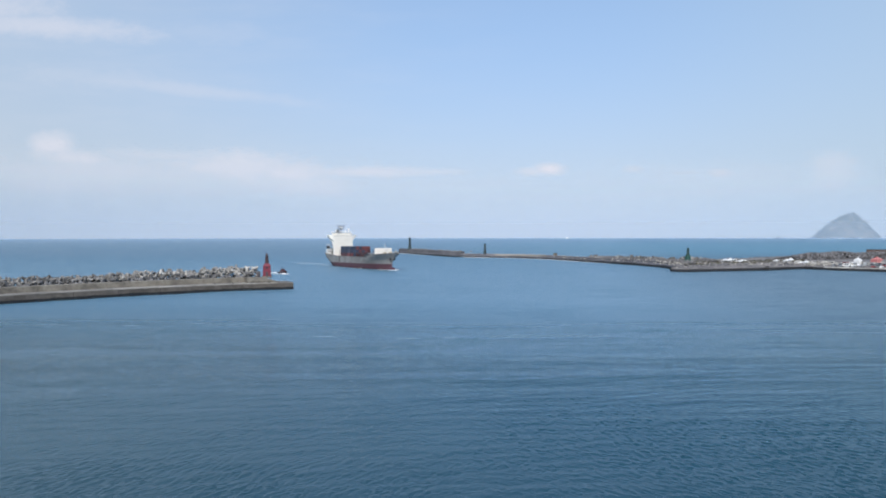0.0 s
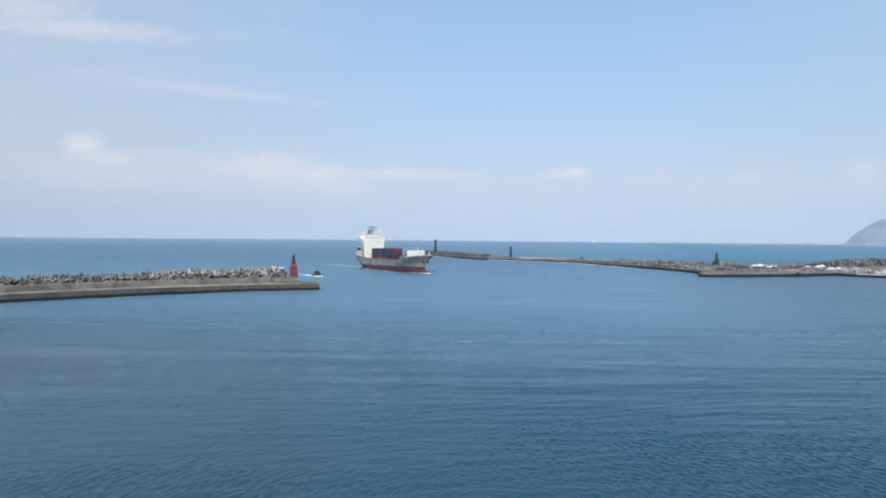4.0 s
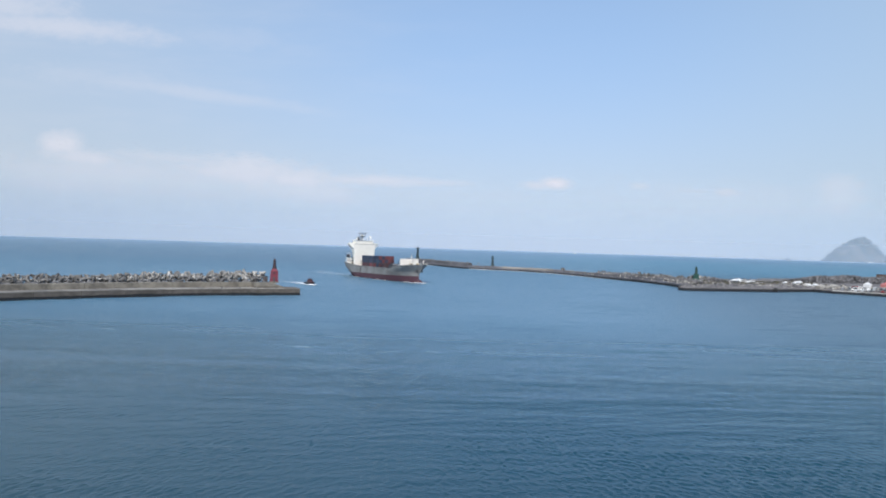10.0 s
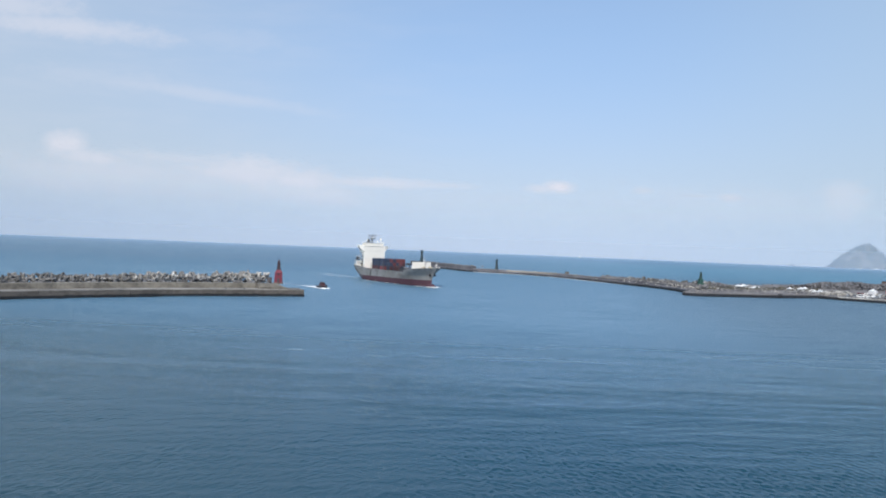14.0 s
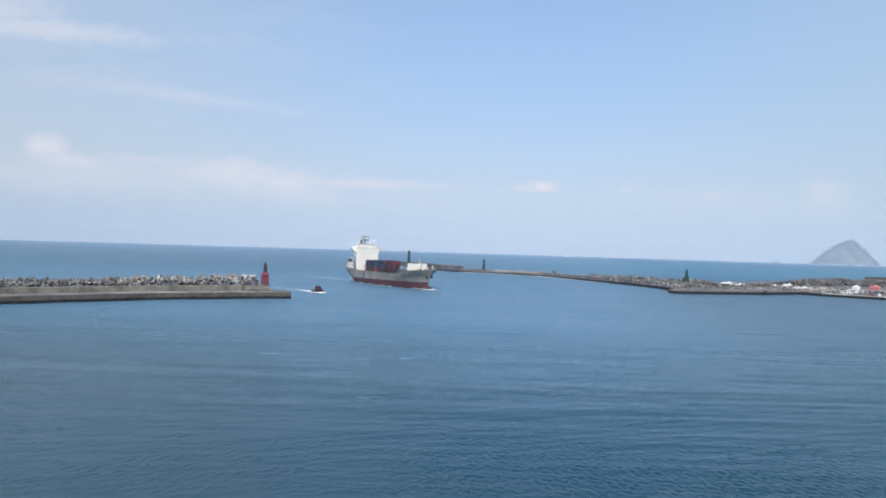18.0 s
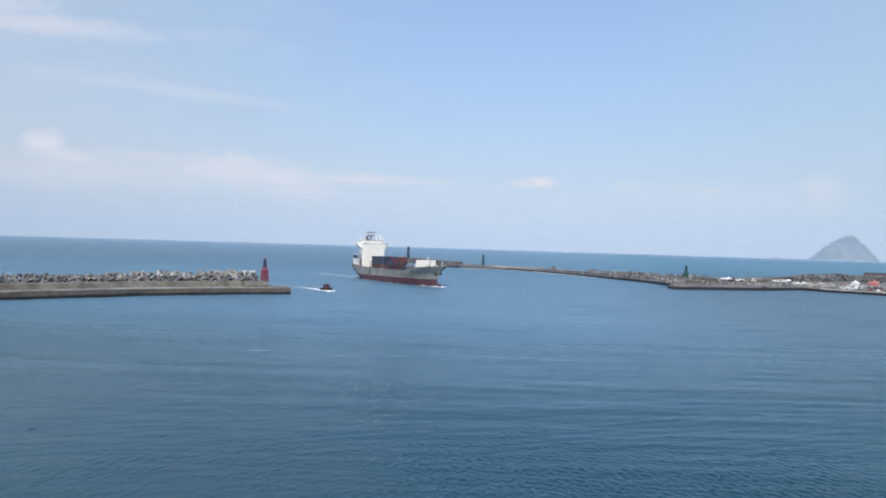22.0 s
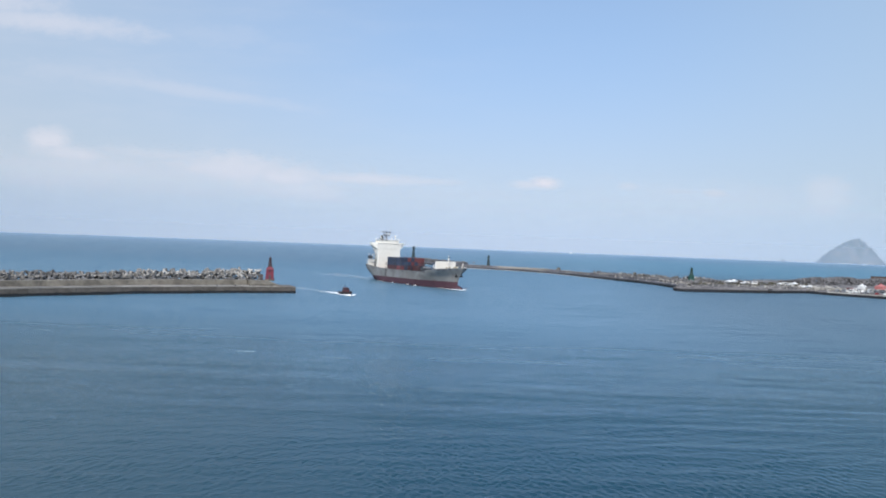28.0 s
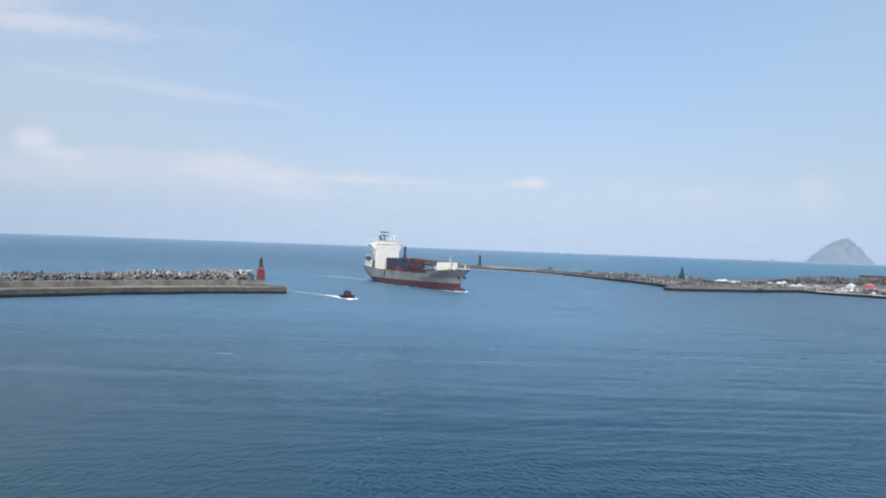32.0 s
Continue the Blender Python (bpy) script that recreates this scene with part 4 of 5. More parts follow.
        for k in range(12):
            rod(bm, (-19.45, y, 2.8 + 0.4 * k), (-18.55, y, 2.8 + 0.4 * k), 0.1, None, 5)
        part("boarding_ladder", bm, BLACK, hull, "dark rope boarding ladder hung down the side")
    # hatches
    for u0, u1 in ((-21.5, -8.5), (-7.5, 5.5), (6.5, 18.5), (19.5, 29.5)):
        bm = box(bmesh.new(), u0, u1, -8.6, 8.6, 6.0, 7.35, 0.1)
        for k in range(5):
            y = -7.4 + 3.7 * k
            box(bm, u0 + 0.3, u1 - 0.3, y - 0.12, y + 0.12, 7.3, 7.5)
        part("hatch_cover", bm, STEEL, root, "dark steel hatch cover")
    # bridge house
    house = part("bridge_house", box(bmesh.new(), -37.0, -35.0, -8.1, 9.0, 6.0, 22.6, 0.12), WHITE, root, "tall white accommodation block")
    rear = part("rear_house", box(bmesh.new(), -42.0, -37.0, -5.6, 5.9, 6.0, 24.4, 0.1), WHITE, root)
    # guessed open galleries, added in dark steel so the house sides look shaded
    for sign in (1, -1):
        for z in (10.2, 13.0, 15.8, 18.6, 21.4):
            inner, outer = (5.9, 8.8) if sign > 0 else (-5.6, -8.5)
            part("side_gallery", box(bmesh.new(), -42.4, -37.4, min(inner, outer), max(inner, outer), z, z + 0.2, 0.03), STEEL, rear, "dark gallery deck added to make the house side look shaded")
            bm = bmesh.new()
            for k in range(5):
                rod(bm, (-42.2 + 1.15 * k, outer, z), (-42.2 + 1.15 * k, outer, z + 1.1), 0.06, None, 4)
            rod(bm, (-42.3, outer, z + 1.08), (-37.4, outer, z + 1.08), 0.06, None, 4)
            part("gallery_rail", bm, BOX_GREY, rear)
            if z < 20:
                for u in (-41.0, -39.0):
                    part("cabin_door", box(bmesh.new(), u - 0.45, u + 0.45, inner - 0.06, inner + 0.06, z + 0.25, z + 2.2, 0.03), STEEL, rear)
    aft = part("lower_deckhouse", box(bmesh.new(), -51.0, -42.0, -7.4, 7.4, 8.0, 12.6, 0.1), WHITE, root)
    for u in (-49.5, -47.5, -45.5, -43.5):
        for y in (-7.43, 7.43):
            part("porthole", rod(bmesh.new(), (u, y - 0.08, 10.6), (u, y + 0.08, 10.6), 0.32, None, 10), GLASS, aft)
    part("engine_casing", box(bmesh.new(), -48.0, -42.0, -4.2, 4.2, 12.6, 23.4, 0.1), WHITE, root)
    bm = loft(bmesh.new(), [[(-39.6, -12.0, 23.0), (-36.0, -12.0, 23.0), (-36.0, -12.2, 24.5), (-39.6, -12.2, 24.5)],
                            [(-40.6, -8.9, 20.0), (-34.9, -8.9, 20.0), (-34.7, -8.9, 24.5), (-40.6, -8.9, 24.5)],
                            [(-40.6, 9.2, 20.0), (-34.9, 9.2, 20.0), (-34.7, 9.2, 24.5), (-40.6, 9.2, 24.5)],
                            [(-39.6, 12.2, 23.0), (-36.0, 12.2, 23.0), (-36.0, 12.4, 24.5), (-39.6, 12.4, 24.5)]])
    wing = part("bridge_wings", bm, WHITE, root)
    part("wheelhouse", box(bmesh.new(), -41.0, -35.4, -7.4, 7.8, 24.4, 26.1, 0.1), WHITE, root)
    part("wheelhouse_roof", box(bmesh.new(), -41.4, -34.9, -7.9, 8.3, 26.1, 26.35, 0.08), WHITE, root)
    for k in range(10):
        y = -7.65 + 1.74 * k
        part("wheelhouse_window", box(bmesh.new(), -34.86, -34.70, y - 0.66, y + 0.66, 23.5, 23.85, 0.03), GLASS, wing)
    for sign in (1, -1):
        bm = bmesh.new()
        for u in (-36.4, -39.2):
            rod(bm, (u, sign * 8.6, 18.2), (u, sign * 11.8, 23.2), 0.16, None, 6)
        part("wing_strut", bm, WHITE, wing)
        bm = bmesh.new()
        for k in range(6):
            rod(bm, (-44.0 - k, sign * 7.0, 12.6), (-44.0 - k, sign * 9.3, 12.6), 0.07, None, 4)
            rod(bm, (-44.0 - k, sign * 9.3, 8.6), (-44.0 - k, sign * 9.3, 12.7), 0.08, None, 4)
        rod(bm, (-43.6, sign * 9.3, 12.7), (-49.4, sign * 9.3, 12.7), 0.08, None, 4)
        rod(bm, (-43.6, sign * 9.3, 10.6), (-49.4, sign * 9.3, 10.6), 0.07, None, 4)
        part("boat_deck_frame", bm, WHITE, root)
        bm = bmesh.new()
        bmesh.ops.create_uvsphere(bm, u_segments=14, v_segments=8, radius=1.0, matrix=Matrix.Translation((-46.5, sign * 8.4, 14.2)) @ Matrix.Diagonal((3.2, 1.15, 1.3, 1)))
        boat = part("lifeboat", bm, STEEL, root, "dark enclosed lifeboat in its davits")
        bm = bmesh.new()
        for u in (-48.8, -44.2):
            rod(bm, (u, sign * 7.4, 12.4), (u, sign * 7.8, 16.4), 0.16, None, 6)
            rod(bm, (u, sign * 7.8, 16.4), (u, sign * 9.0, 16.2), 0.14, None, 6)
        part("davit", bm, WHITE, boat)
        bm = bmesh.new()
        for k in range(9):
            u = -56.4 + 1.5 * k
            y = sign * (hull_half(u, 8.9) - 0.15)
            rod(bm, (u, y, 8.8), (u, y, 10.1), 0.05, None, 4)
            if k:
                v = sign * (hull_half(u - 1.5, 8.9) - 0.15)
                rod(bm, (u - 1.5, v, 10.05), (u, y, 10.05), 0.05, None, 4)
        part("poop_rail", bm, WHITE, root)
    bm = loft(bmesh.new(), [[(-45.6, -2.0, 22.5), (-43.4, -2.0, 22.5), (-43.4, 0.3, 22.5), (-45.6, 0.3, 22.5)],
                            [(-45.5, -1.9, 27.2), (-43.6, -1.9, 27.2), (-43.6, 0.2, 27.2), (-45.5, 0.2, 27.2)],
                            [(-45.3, -1.5, 28.9), (-44.0, -1.5, 28.9), (-44.0, -0.2, 28.9), (-45.3, -0.2, 28.9)]])
    funnel = part("funnel", bm, STEEL, root, "dark blue-black funnel")
    bm = bmesh.new()
    for y in (-1.2, -0.5):
        rod(bm, (-44.6, y, 28.7), (-44.9, y, 29.6), 0.26, None, 8)
    part("exhaust_pipes", bm, BLACK, funnel)
    bm = rod(bmesh.new(), (-38.5, -0.4, 26.2), (-38.5, -0.6, 33.0), 0.6, 0.25, 8)
    for v in (-1.6, 0.8):
        rod(bm, (-40.2, v, 26.2), (-38.6, -0.4, 31.0), 0.16, None, 6)
    mast = part("radar_mast", bm, STEEL, root, "dark radar mast with yards")
    for z, w in ((29.6, 1.9), (31.7, 2.6)):
        bm = rod(bmesh.new(), (-38.4, -0.4 - w, z), (-38.4, -0.4 + w, z), 0.2, None, 6)
        for v in (-w, w):
            box(bm, -38.9, -37.9, -0.4 + v - 0.4, -0.4 + v + 0.4, z - 0.4, z + 0.7, 0.1)
        part("mast_yard", bm, STEEL, mast)
    part("radar_scanner", box(bmesh.new(), -37.8, -37.4, -2.3, 1.5, 30.5, 30.85, 0.05), WHITE, mast)
    bm = bmesh.new()
    bmesh.ops.create_uvsphere(bm, u_segments=14, v_segments=9, radius=0.8, matrix=Matrix.Translation((-39.5, 7.2, 29.1)))
    rod(bm, (-39.5, 7.2, 26.2), (-39.5, 7.2, 28.5), 0.2, None, 6)
    part("satellite_dome", bm, WHITE, root, "white satellite dome")
    bm = bmesh.new()
    for sign in (1, -1):
        for k in range(7):
            rod(bm, (-41.2 + k, 0.2 + sign * 7.9, 26.3), (-41.2 + k, 0.2 + sign * 7.9, 27.3), 0.05, None, 4)
        rod(bm, (-41.2, 0.2 + sign * 7.9, 27.3), (-35.1, 0.2 + sign * 7.9, 27.3), 0.06, None, 4)
    rod(bm, (-35.1, -7.7, 27.3), (-35.1, 8.1, 27.3), 0.06, None, 4)
    part("monkey_island_rail", bm, WHITE, root)
    for u, y, h in ((-37.0, -5.6, 1.6), (-39.4, -4.2, 2.0), (-37.4, 3.4, 1.4), (-39.8, 4.6, 1.8)):
        part("roof_aerial", rod(rod(bmesh.new(), (u, y, 26.3), (u, y, 26.3 + h), 0.12, None, 6), (u, y, 26.3 + h), (u, y, 26.8 + h), 0.32, 0.1, 8), WHITE, root)
    # cargo
    long_box = {m.name: container_mesh(12.19, m) for m in (BOX_NAVY, BOX_BLUE, BOX_RED, BOX_BROWN, BOX_GREY)}
    short_box = {m.name: container_mesh(6.06, m) for m in (BOX_NAVY, BOX_BLUE, BOX_RED, BOX_BROWN, BOX_GREY)}
    paint = {"N": BOX_NAVY, "R": BOX_RED, "B": BOX_BLUE, "M": BOX_BROWN, "G": BOX_GREY}
    # three tiers, from the lowest up; rows from starboard to port
    after_bay, fore_bay = ("MNRBNRN", "NBNNRNB", "NNBNNRB"), ("RNMNRBR", "NBNRNRM", "NNRNRRR")
    for u, store, tiers in ((-13.6, long_box, after_bay), (-3.8, short_box, fore_bay)):
        for tier, line in enumerate(tiers):
            for row, key in enumerate(line):
                part("container", store[paint[key].name], None, root, m=pose(u, -7.5 + 2.5 * row, 7.52 + 2.6 * tier))
    for row, tier, key in ((5, 0, "N"), (6, 0, "B"), (3, 0, "M")):
        part("container", short_box[paint[key].name], None, root, m=pose(4.2, -7.5 + 2.5 * row, 7.52 + 2.6 * tier))
    for row, key in ((6, "N"), (4, "G")):
        part("container", short_box[paint[key].name], None, root, m=pose(14.0, -7.5 + 2.5 * row, 7.52))
    for u in (-20.9, -7.4, -0.6, 6.0, 19.0):
        bm = bmesh.new()
        for y in (-8.9, 8.9):
            rod(bm, (u, y, 6.2), (u, y, 12.0), 0.16, None, 6)
        rod(bm, (u, -8.9, 9.6), (u, 8.9, 9.6), 0.1, None, 6)
        part("lashing_bridge", bm, STEEL, root)
    # gear between the cargo and the forecastle
    for y in (-5.2, 0.0, 5.2):
        part("ventilator", rod(rod(bmesh.new(), (32.5, y, 6.4), (32.5, y, 9.6), 0.55, None, 10), (32.5, y, 9.6), (32.5, y, 10.2), 0.9, 0.7, 10), BOX_BLUE, root, "blue-grey deck ventilator")
    bm = bmesh.new()
    for k in range(3):
        box(bm, 22.0, 28.5, -7.6, 7.6, 7.55 + 0.75 * k, 8.15 + 0.75 * k, 0.05)
        for y in (-7.0, 0.0, 7.0):
            box(bm, 22.6, 27.9, y - 0.2, y + 0.2, 8.12 + 0.75 * k, 8.32 + 0.75 * k)
    part("stacked_pontoons", bm, STEEL, root, "dark stacked hatch pontoons")
    part("deck_locker", box(bmesh.new(), 24.0, 27.5, 0.5, 4.6, 9.9, 12.2, 0.1), CANVAS, root, "pale covered deck locker")
    part("deck_locker", box(bmesh.new(), 29.8, 31.8, -8.4, -5.6, 6.4, 8.9, 0.1), BOX_GREY, root, "grey deck locker")
    bm = bmesh.new()
    for y in (-6.5, -2.2, 2.2, 6.5):
        rod(bm, (35.5, y, 7.0), (35.5, y, 13.2), 0.22, None, 6)
        rod(bm, (35.5, y, 13.0), (39.6, y, 10.0), 0.14, None, 6)
    for y in (-6.5, -2.2, 2.2):
        rod(bm, (35.5, y, 12.6), (35.5, y + 4.3, 9.0), 0.12, None, 6)
    rod(bm, (35.5, -6.5, 13.1), (35.5, 6.5, 13.1), 0.14, None, 6)
    part("stay_frame", bm, BOX_BLUE, root)
    for y in (-8.0, 8.0):
        bm = rod(bmesh.new(), (20.6, y, 6.4), (20.6, y, 12.6), 0.3, 0.22, 8)
        rod(bm, (20.6, y, 12.3), (28.0, y * 0.8, 11.0), 0.16, None, 6)
        part("store_derrick", bm, STEEL, root, "dark folded stores derrick")
    # forecastle
    bm = box(bmesh.new(), 39.6, 40.0, -7.2, 7.0, 8.4, 14.6, 0.08)
    shield = part("breakwater_shield", bm, WHITE, root, "white steel wave breaker across the forecastle")
    for k in range(6):
        y = -6.6 + 2.64 * k
        part("shield_stiffener", box(bmesh.new(), 39.0, 39.62, y - 0.08, y + 0.08, 8.4, 14.2), WHITE, shield)
    bm = rod(bmesh.new(), (42.5, 0.2, 8.6), (42.5, 0.2, 18.0), 0.34, 0.16, 8)
    rod(bm, (42.5, -1.0, 16.2), (42.5, 1.4, 16.2), 0.1, None, 6)
    foremast = part("foremast", bm, WHITE, root, "white foremast")
    part("mast_lamp", box(bmesh.new(), 42.6, 43.2, -0.1, 0.5, 16.8, 17.4, 0.08), STEEL, foremast)
    for y in (-2.6, 2.6):
        bm = rod(bmesh.new(), (47.0, y - 1.1, 11.0), (47.0, y + 1.1, 11.0), 0.85, None, 10)
        box(bm, 45.9, 48.1, y - 1.3, y + 1.3, 9.2, 10.4, 0.05)
        part("windlass", bm, BUFF, root, "buff anchor windlass")
    for u, y in ((51.0, -4.4), (51.0, 4.4), (55.0, -2.8), (55.0, 2.8)):
        bm = bmesh.new()
        for v in (-0.5, 0.5):
            rod(bm, (u + v, y, 9.4), (u + v, y, 11.3), 0.28, None, 8)
        part("bollard", bm, STEEL, root, "dark twin mooring bollard")
    for y in (-5.2, 5.2):
        bm = rod(bmesh.new(), (50.5, y, 9.4), (50.5, y, 13.4), 0.24, 0.2, 8)
        rod(bm, (50.5, y, 13.2), (51.3, y, 13.6), 0.3, None, 8)
        part("cowl_vent", bm, WHITE, root, "white cowl ventilator post")
    bm = bmesh.new()
    rim = [(u, hull_half(u, deck_height(u)) - 0.15, deck_height(u)) for u in [42.0 + 1.55 * k for k in range(12)]]
    for sign in (1, -1):
        for k, (u, y, z) in enumerate(rim):
            rod(bm, (u, sign * y, z), (u, sign * y, z + 1.1), 0.06, None, 4)
            if k:
                v, w, h = rim[k - 1]
                rod(bm, (v, sign * w, h + 1.08), (u, sign * y, z + 1.08), 0.06, None, 4)
    rod(bm, (58.8, 0, 11.0), (58.8, 0, 13.6), 0.12, None, 6)
    part("bow_rail", bm, WHITE, root)
    # white water that goes with the ship, which rides 1.25 m above its own zero
    wash = part("wash", rod(bmesh.new(), (-40, 0, -0.6), (-39, 0, -0.6), 0.2, None, 6), FROTH, root, "white water along the hull", pose(0, 0, -1.3))
    for sign in (1, -1):
        foam_strip("bow_wave", wash, [(60.5, 0.0, 0.8), (58.0, sign * 2.6, 2.2), (54.0, sign * 4.0, 2.4), (47.0, sign * 5.6, 2.0), (40.0, sign * 7.4, 1.5), (31.0, sign * 10.0, 0.9)], 0.3, FOAM)
    bm = bmesh.new()
    rings = []
    for u, w, h in ((61.4, 0.4, 0.2), (60.2, 1.7, 0.3), (58.0, 3.0, 0.35), (55.0, 3.9, 0.3), (51.0, 4.2, 0.15)):
        rings.append([(u, w * math.cos(math.pi * k / 8), h * math.sin(math.pi * k / 8) * (1 + 0.3 * noise.noise((u, k * 0.9, 1.0)))) for k in range(9)])
    loft(bm, rings, closed=False, caps=False)
    part("stem_spray", bm, FROTH, wash, "white water curling at the stem")
    for u, run, wide in ((42, 3.5, 0.9), (18, 4, 0.8), (6, 8, 1.1), (-11, 5, 0.8), (-27, 6, 1.0)):
        foam_strip("side_wash", wash, [(u + k * run, -hull_half(u + k * run, -1.3) - 0.5 - 0.25 * (1 - k), w) for k, w in ((1.0, 0.4), (0.4, wide), (-0.3, wide), (-1.0, 0.3))], 0.25, BROKEN_FOAM)
    # the wake lies along the course, which the ship follows with some leeway
    trail = lambda u, v: (u, v - 0.16 * (u + 48))
    foam_strip("wake", wash, [(*trail(u, v), w) for u, v, w in ((-48, 0, 3), (-66, 1, 5), (-92, 2, 7), (-120, 1, 8))], 0.2, WAKE)
    for sign in (1, -1):
        foam_strip("wake", wash, [(*trail(u, sign * v), w) for u, v, w in ((-40, 9, 1.5), (-70, 16, 3.5), (-110, 25, 5), (-160, 36, 6.5), (-230, 52, 8))], 0.2, WAKE)
    foam_strip("wake", wash, [(*trail(u, v), w) for u, v, w in ((-46, -4, 3), (-80, -9, 6), (-130, -14, 9), (-190, -20, 11), (-260, -26, 13))], 0.15, WAKE)
    return root


FROTH = surface("froth", (0.82, 0.84, 0.86), (0.62, 0.68, 0.72), 0.9, grain=2.5, stain=0.9, amount=0.7, bump=0.8, depth=0.2)
SHIP = container_ship()
SHIP.scale = (0.95, 0.95, 0.95)

# ---- pilot boat ----


def pilot_boat():
    root = thing("pilot_boat", pose(0, 0, 0), "dark red pilot boat with a low cabin, running fast", "boat")
    bm = bmesh.new()
    rings = []
    for u, w, low, top in ((-5.6, 1.75, -0.3, 1.0), (-3.5, 1.9, -0.3, 1.0), (0.0, 1.95, -0.3, 1.1), (2.6, 1.7, -0.1, 1.35), (4.6, 0.95, 0.25, 1.65), (5.8, 0.12, 0.9, 1.9)):
        rings.append([(u, -w, top), (u, -w * 0.86, (top + low) / 2), (u, -w * 0.3, low), (u, w * 0.3, low), (u, w * 0.86, (top + low) / 2), (u, w, top)])
    part("hull", loft(bm, rings), BOAT_DARK, root)
    bm = bmesh.new()
    for sign in (1, -1):
        line = ((-5.6, 1.78, 1.0), (-3.5, 1.95, 1.0), (0.0, 2.0, 1.1), (2.6, 1.75, 1.35), (4.6, 1.0, 1.65), (5.85, 0.1, 1.9))
        for a, b in zip(line, line[1:]):
            rod(bm, (a[0], sign * a[1], a[2]), (b[0], sign * b[1], b[2]), 0.15, None, 7)
    part("fender", bm, BLACK, root, "black rubber fender")
    bm = loft(bmesh.new(), [[(-2.4, -1.25, 0.9), (1.8, -1.2, 1.1), (1.8, 1.2, 1.1), (-2.4, 1.25, 0.9)],
                            [(-2.1, -1.15, 2.2), (1.3, -1.1, 2.2), (1.3, 1.1, 2.2), (-2.1, 1.15, 2.2)],
                            [(-1.7, -0.95, 3.15), (0.6, -0.9, 3.15), (0.6, 0.9, 3.15), (-1.7, 0.95, 3.15)]])
    cabin = part("cabin", bm, BOAT_RED, root)
    for k in range(3):
        y = -0.66 + 0.66 * k
        part("windscreen", box(bmesh.new(), 1.0, 1.22, y - 0.28, y + 0.28, 2.3, 2.85, 0.02), GLASS, cabin)
        for sign in (1, -1):
            u = -1.35 + 0.85 * k
            part("side_window", box(bmesh.new(), u - 0.34, u + 0.34, sign * 1.08 - 0.06, sign * 1.08 + 0.06, 2.3, 2.75, 0.02), GLASS, cabin)
    part("cabin_roof", box(bmesh.new(), -1.8, 0.75, -1.0, 1.0, 3.13, 3.27, 0.05), BOAT_RED, cabin)
    bm = rod(bmesh.new(), (-1.4, 0, 3.3), (-1.6, 0, 4.5), 0.08, 0.05, 6)
    rod(bm, (-1.5, -0.6, 4.3), (-1.5, 0.6, 4.3), 0.05, None, 5)
    part("mast", bm, STEEL, root)
    bm = bmesh.new()
    for u, w, z in ((2.8, 1.5, 1.4), (3.9, 1.2, 1.55), (5.0, 0.65, 1.75), (-4.8, 1.6, 1.0), (-3.6, 1.7, 1.0)):
        for sign in (1, -1):
            rod(bm, (u, sign * w, z), (u, sign * w, z + 0.9), 0.035, None, 4)
    part("hand_rail", bm, STEEL, root)
    foam_strip("bow_spray", root, [(6.4, 0.0, 0.7), (4.0, -2.0, 1.5), (0.5, -3.6, 1.8), (-6.0, -5.0, 1.2)], 0.5, FOAM)
    foam_strip("bow_spray", root, [(6.4, 0.0, 0.7), (4.0, 2.0, 1.5), (0.5, 3.6, 1.8), (-6.0, 5.0, 1.2)], 0.5, FOAM)
    for sign in (1, -1):
        bm = bmesh.new()
        rings = []
        for u, v, w, h in ((7.4, 0.5, 0.3, 0.2), (6.4, 1.0, 0.7, 0.6), (5.0, 1.6, 0.8, 0.6), (3.0, 2.4, 0.6, 0.3), (0.5, 2.7, 0.4, 0.16), (-2.5, 2.7, 0.4, 0.16), (-5.0, 2.5, 0.8, 0.4), (-8.0, 2.9, 0.7, 0.4), (-11.0, 3.7, 0.4, 0.25), (-14.0, 4.6, 0.15, 0.08)):
            rings.append([(u, sign * v + w * math.cos(math.pi * k / 8), 0.05 + h * math.sin(math.pi * k / 8) * (1 + 0.5 * noise.noise((u, k * 0.9, sign)))) for k in range(9)])
        loft(bm, rings, closed=False, caps=False)
        part("hull_foam", bm, FROTH, root, "white water thrown up along the hull")
    foam_strip("wake", root, [(-4.0, -0.6, 1.9), (-9, -2.2, 1.7), (-15, -4.6, 1.4), (-22, -7.0, 1.2), (-31, -9.8, 1.0), (-42, -13.0, 0.9)], 0.3, BROKEN_FOAM)
    foam_strip("wake", root, [(-14, -4.4, 1.0), (-26, -8.4, 1.1), (-40, -12.6, 1.2), (-60, -18.5, 1.3)], 0.1, TRAIL)
    foam_strip("wake", root, [(-4.0, 0.2, 1.6), (-12, 1.2, 1.5), (-24, 2.6, 1.4), (-40, 3.0, 1.4), (-62, 1.0, 1.6), (-90, -1.0, 1.8)], 0.2, FOAM_THIN)
    foam_strip("wake", root, [(-2, 3.6, 0.9), (-16, 6.5, 1.2), (-34, 10.0, 1.5), (-60, 14, 1.8)], 0.2, FOAM_THIN)
    return root


BOAT = pilot_boat()
BOAT.scale = (1.2, 1.0, 1.0)

# ---- things on the headland ----
GROUND = YARD_TOP


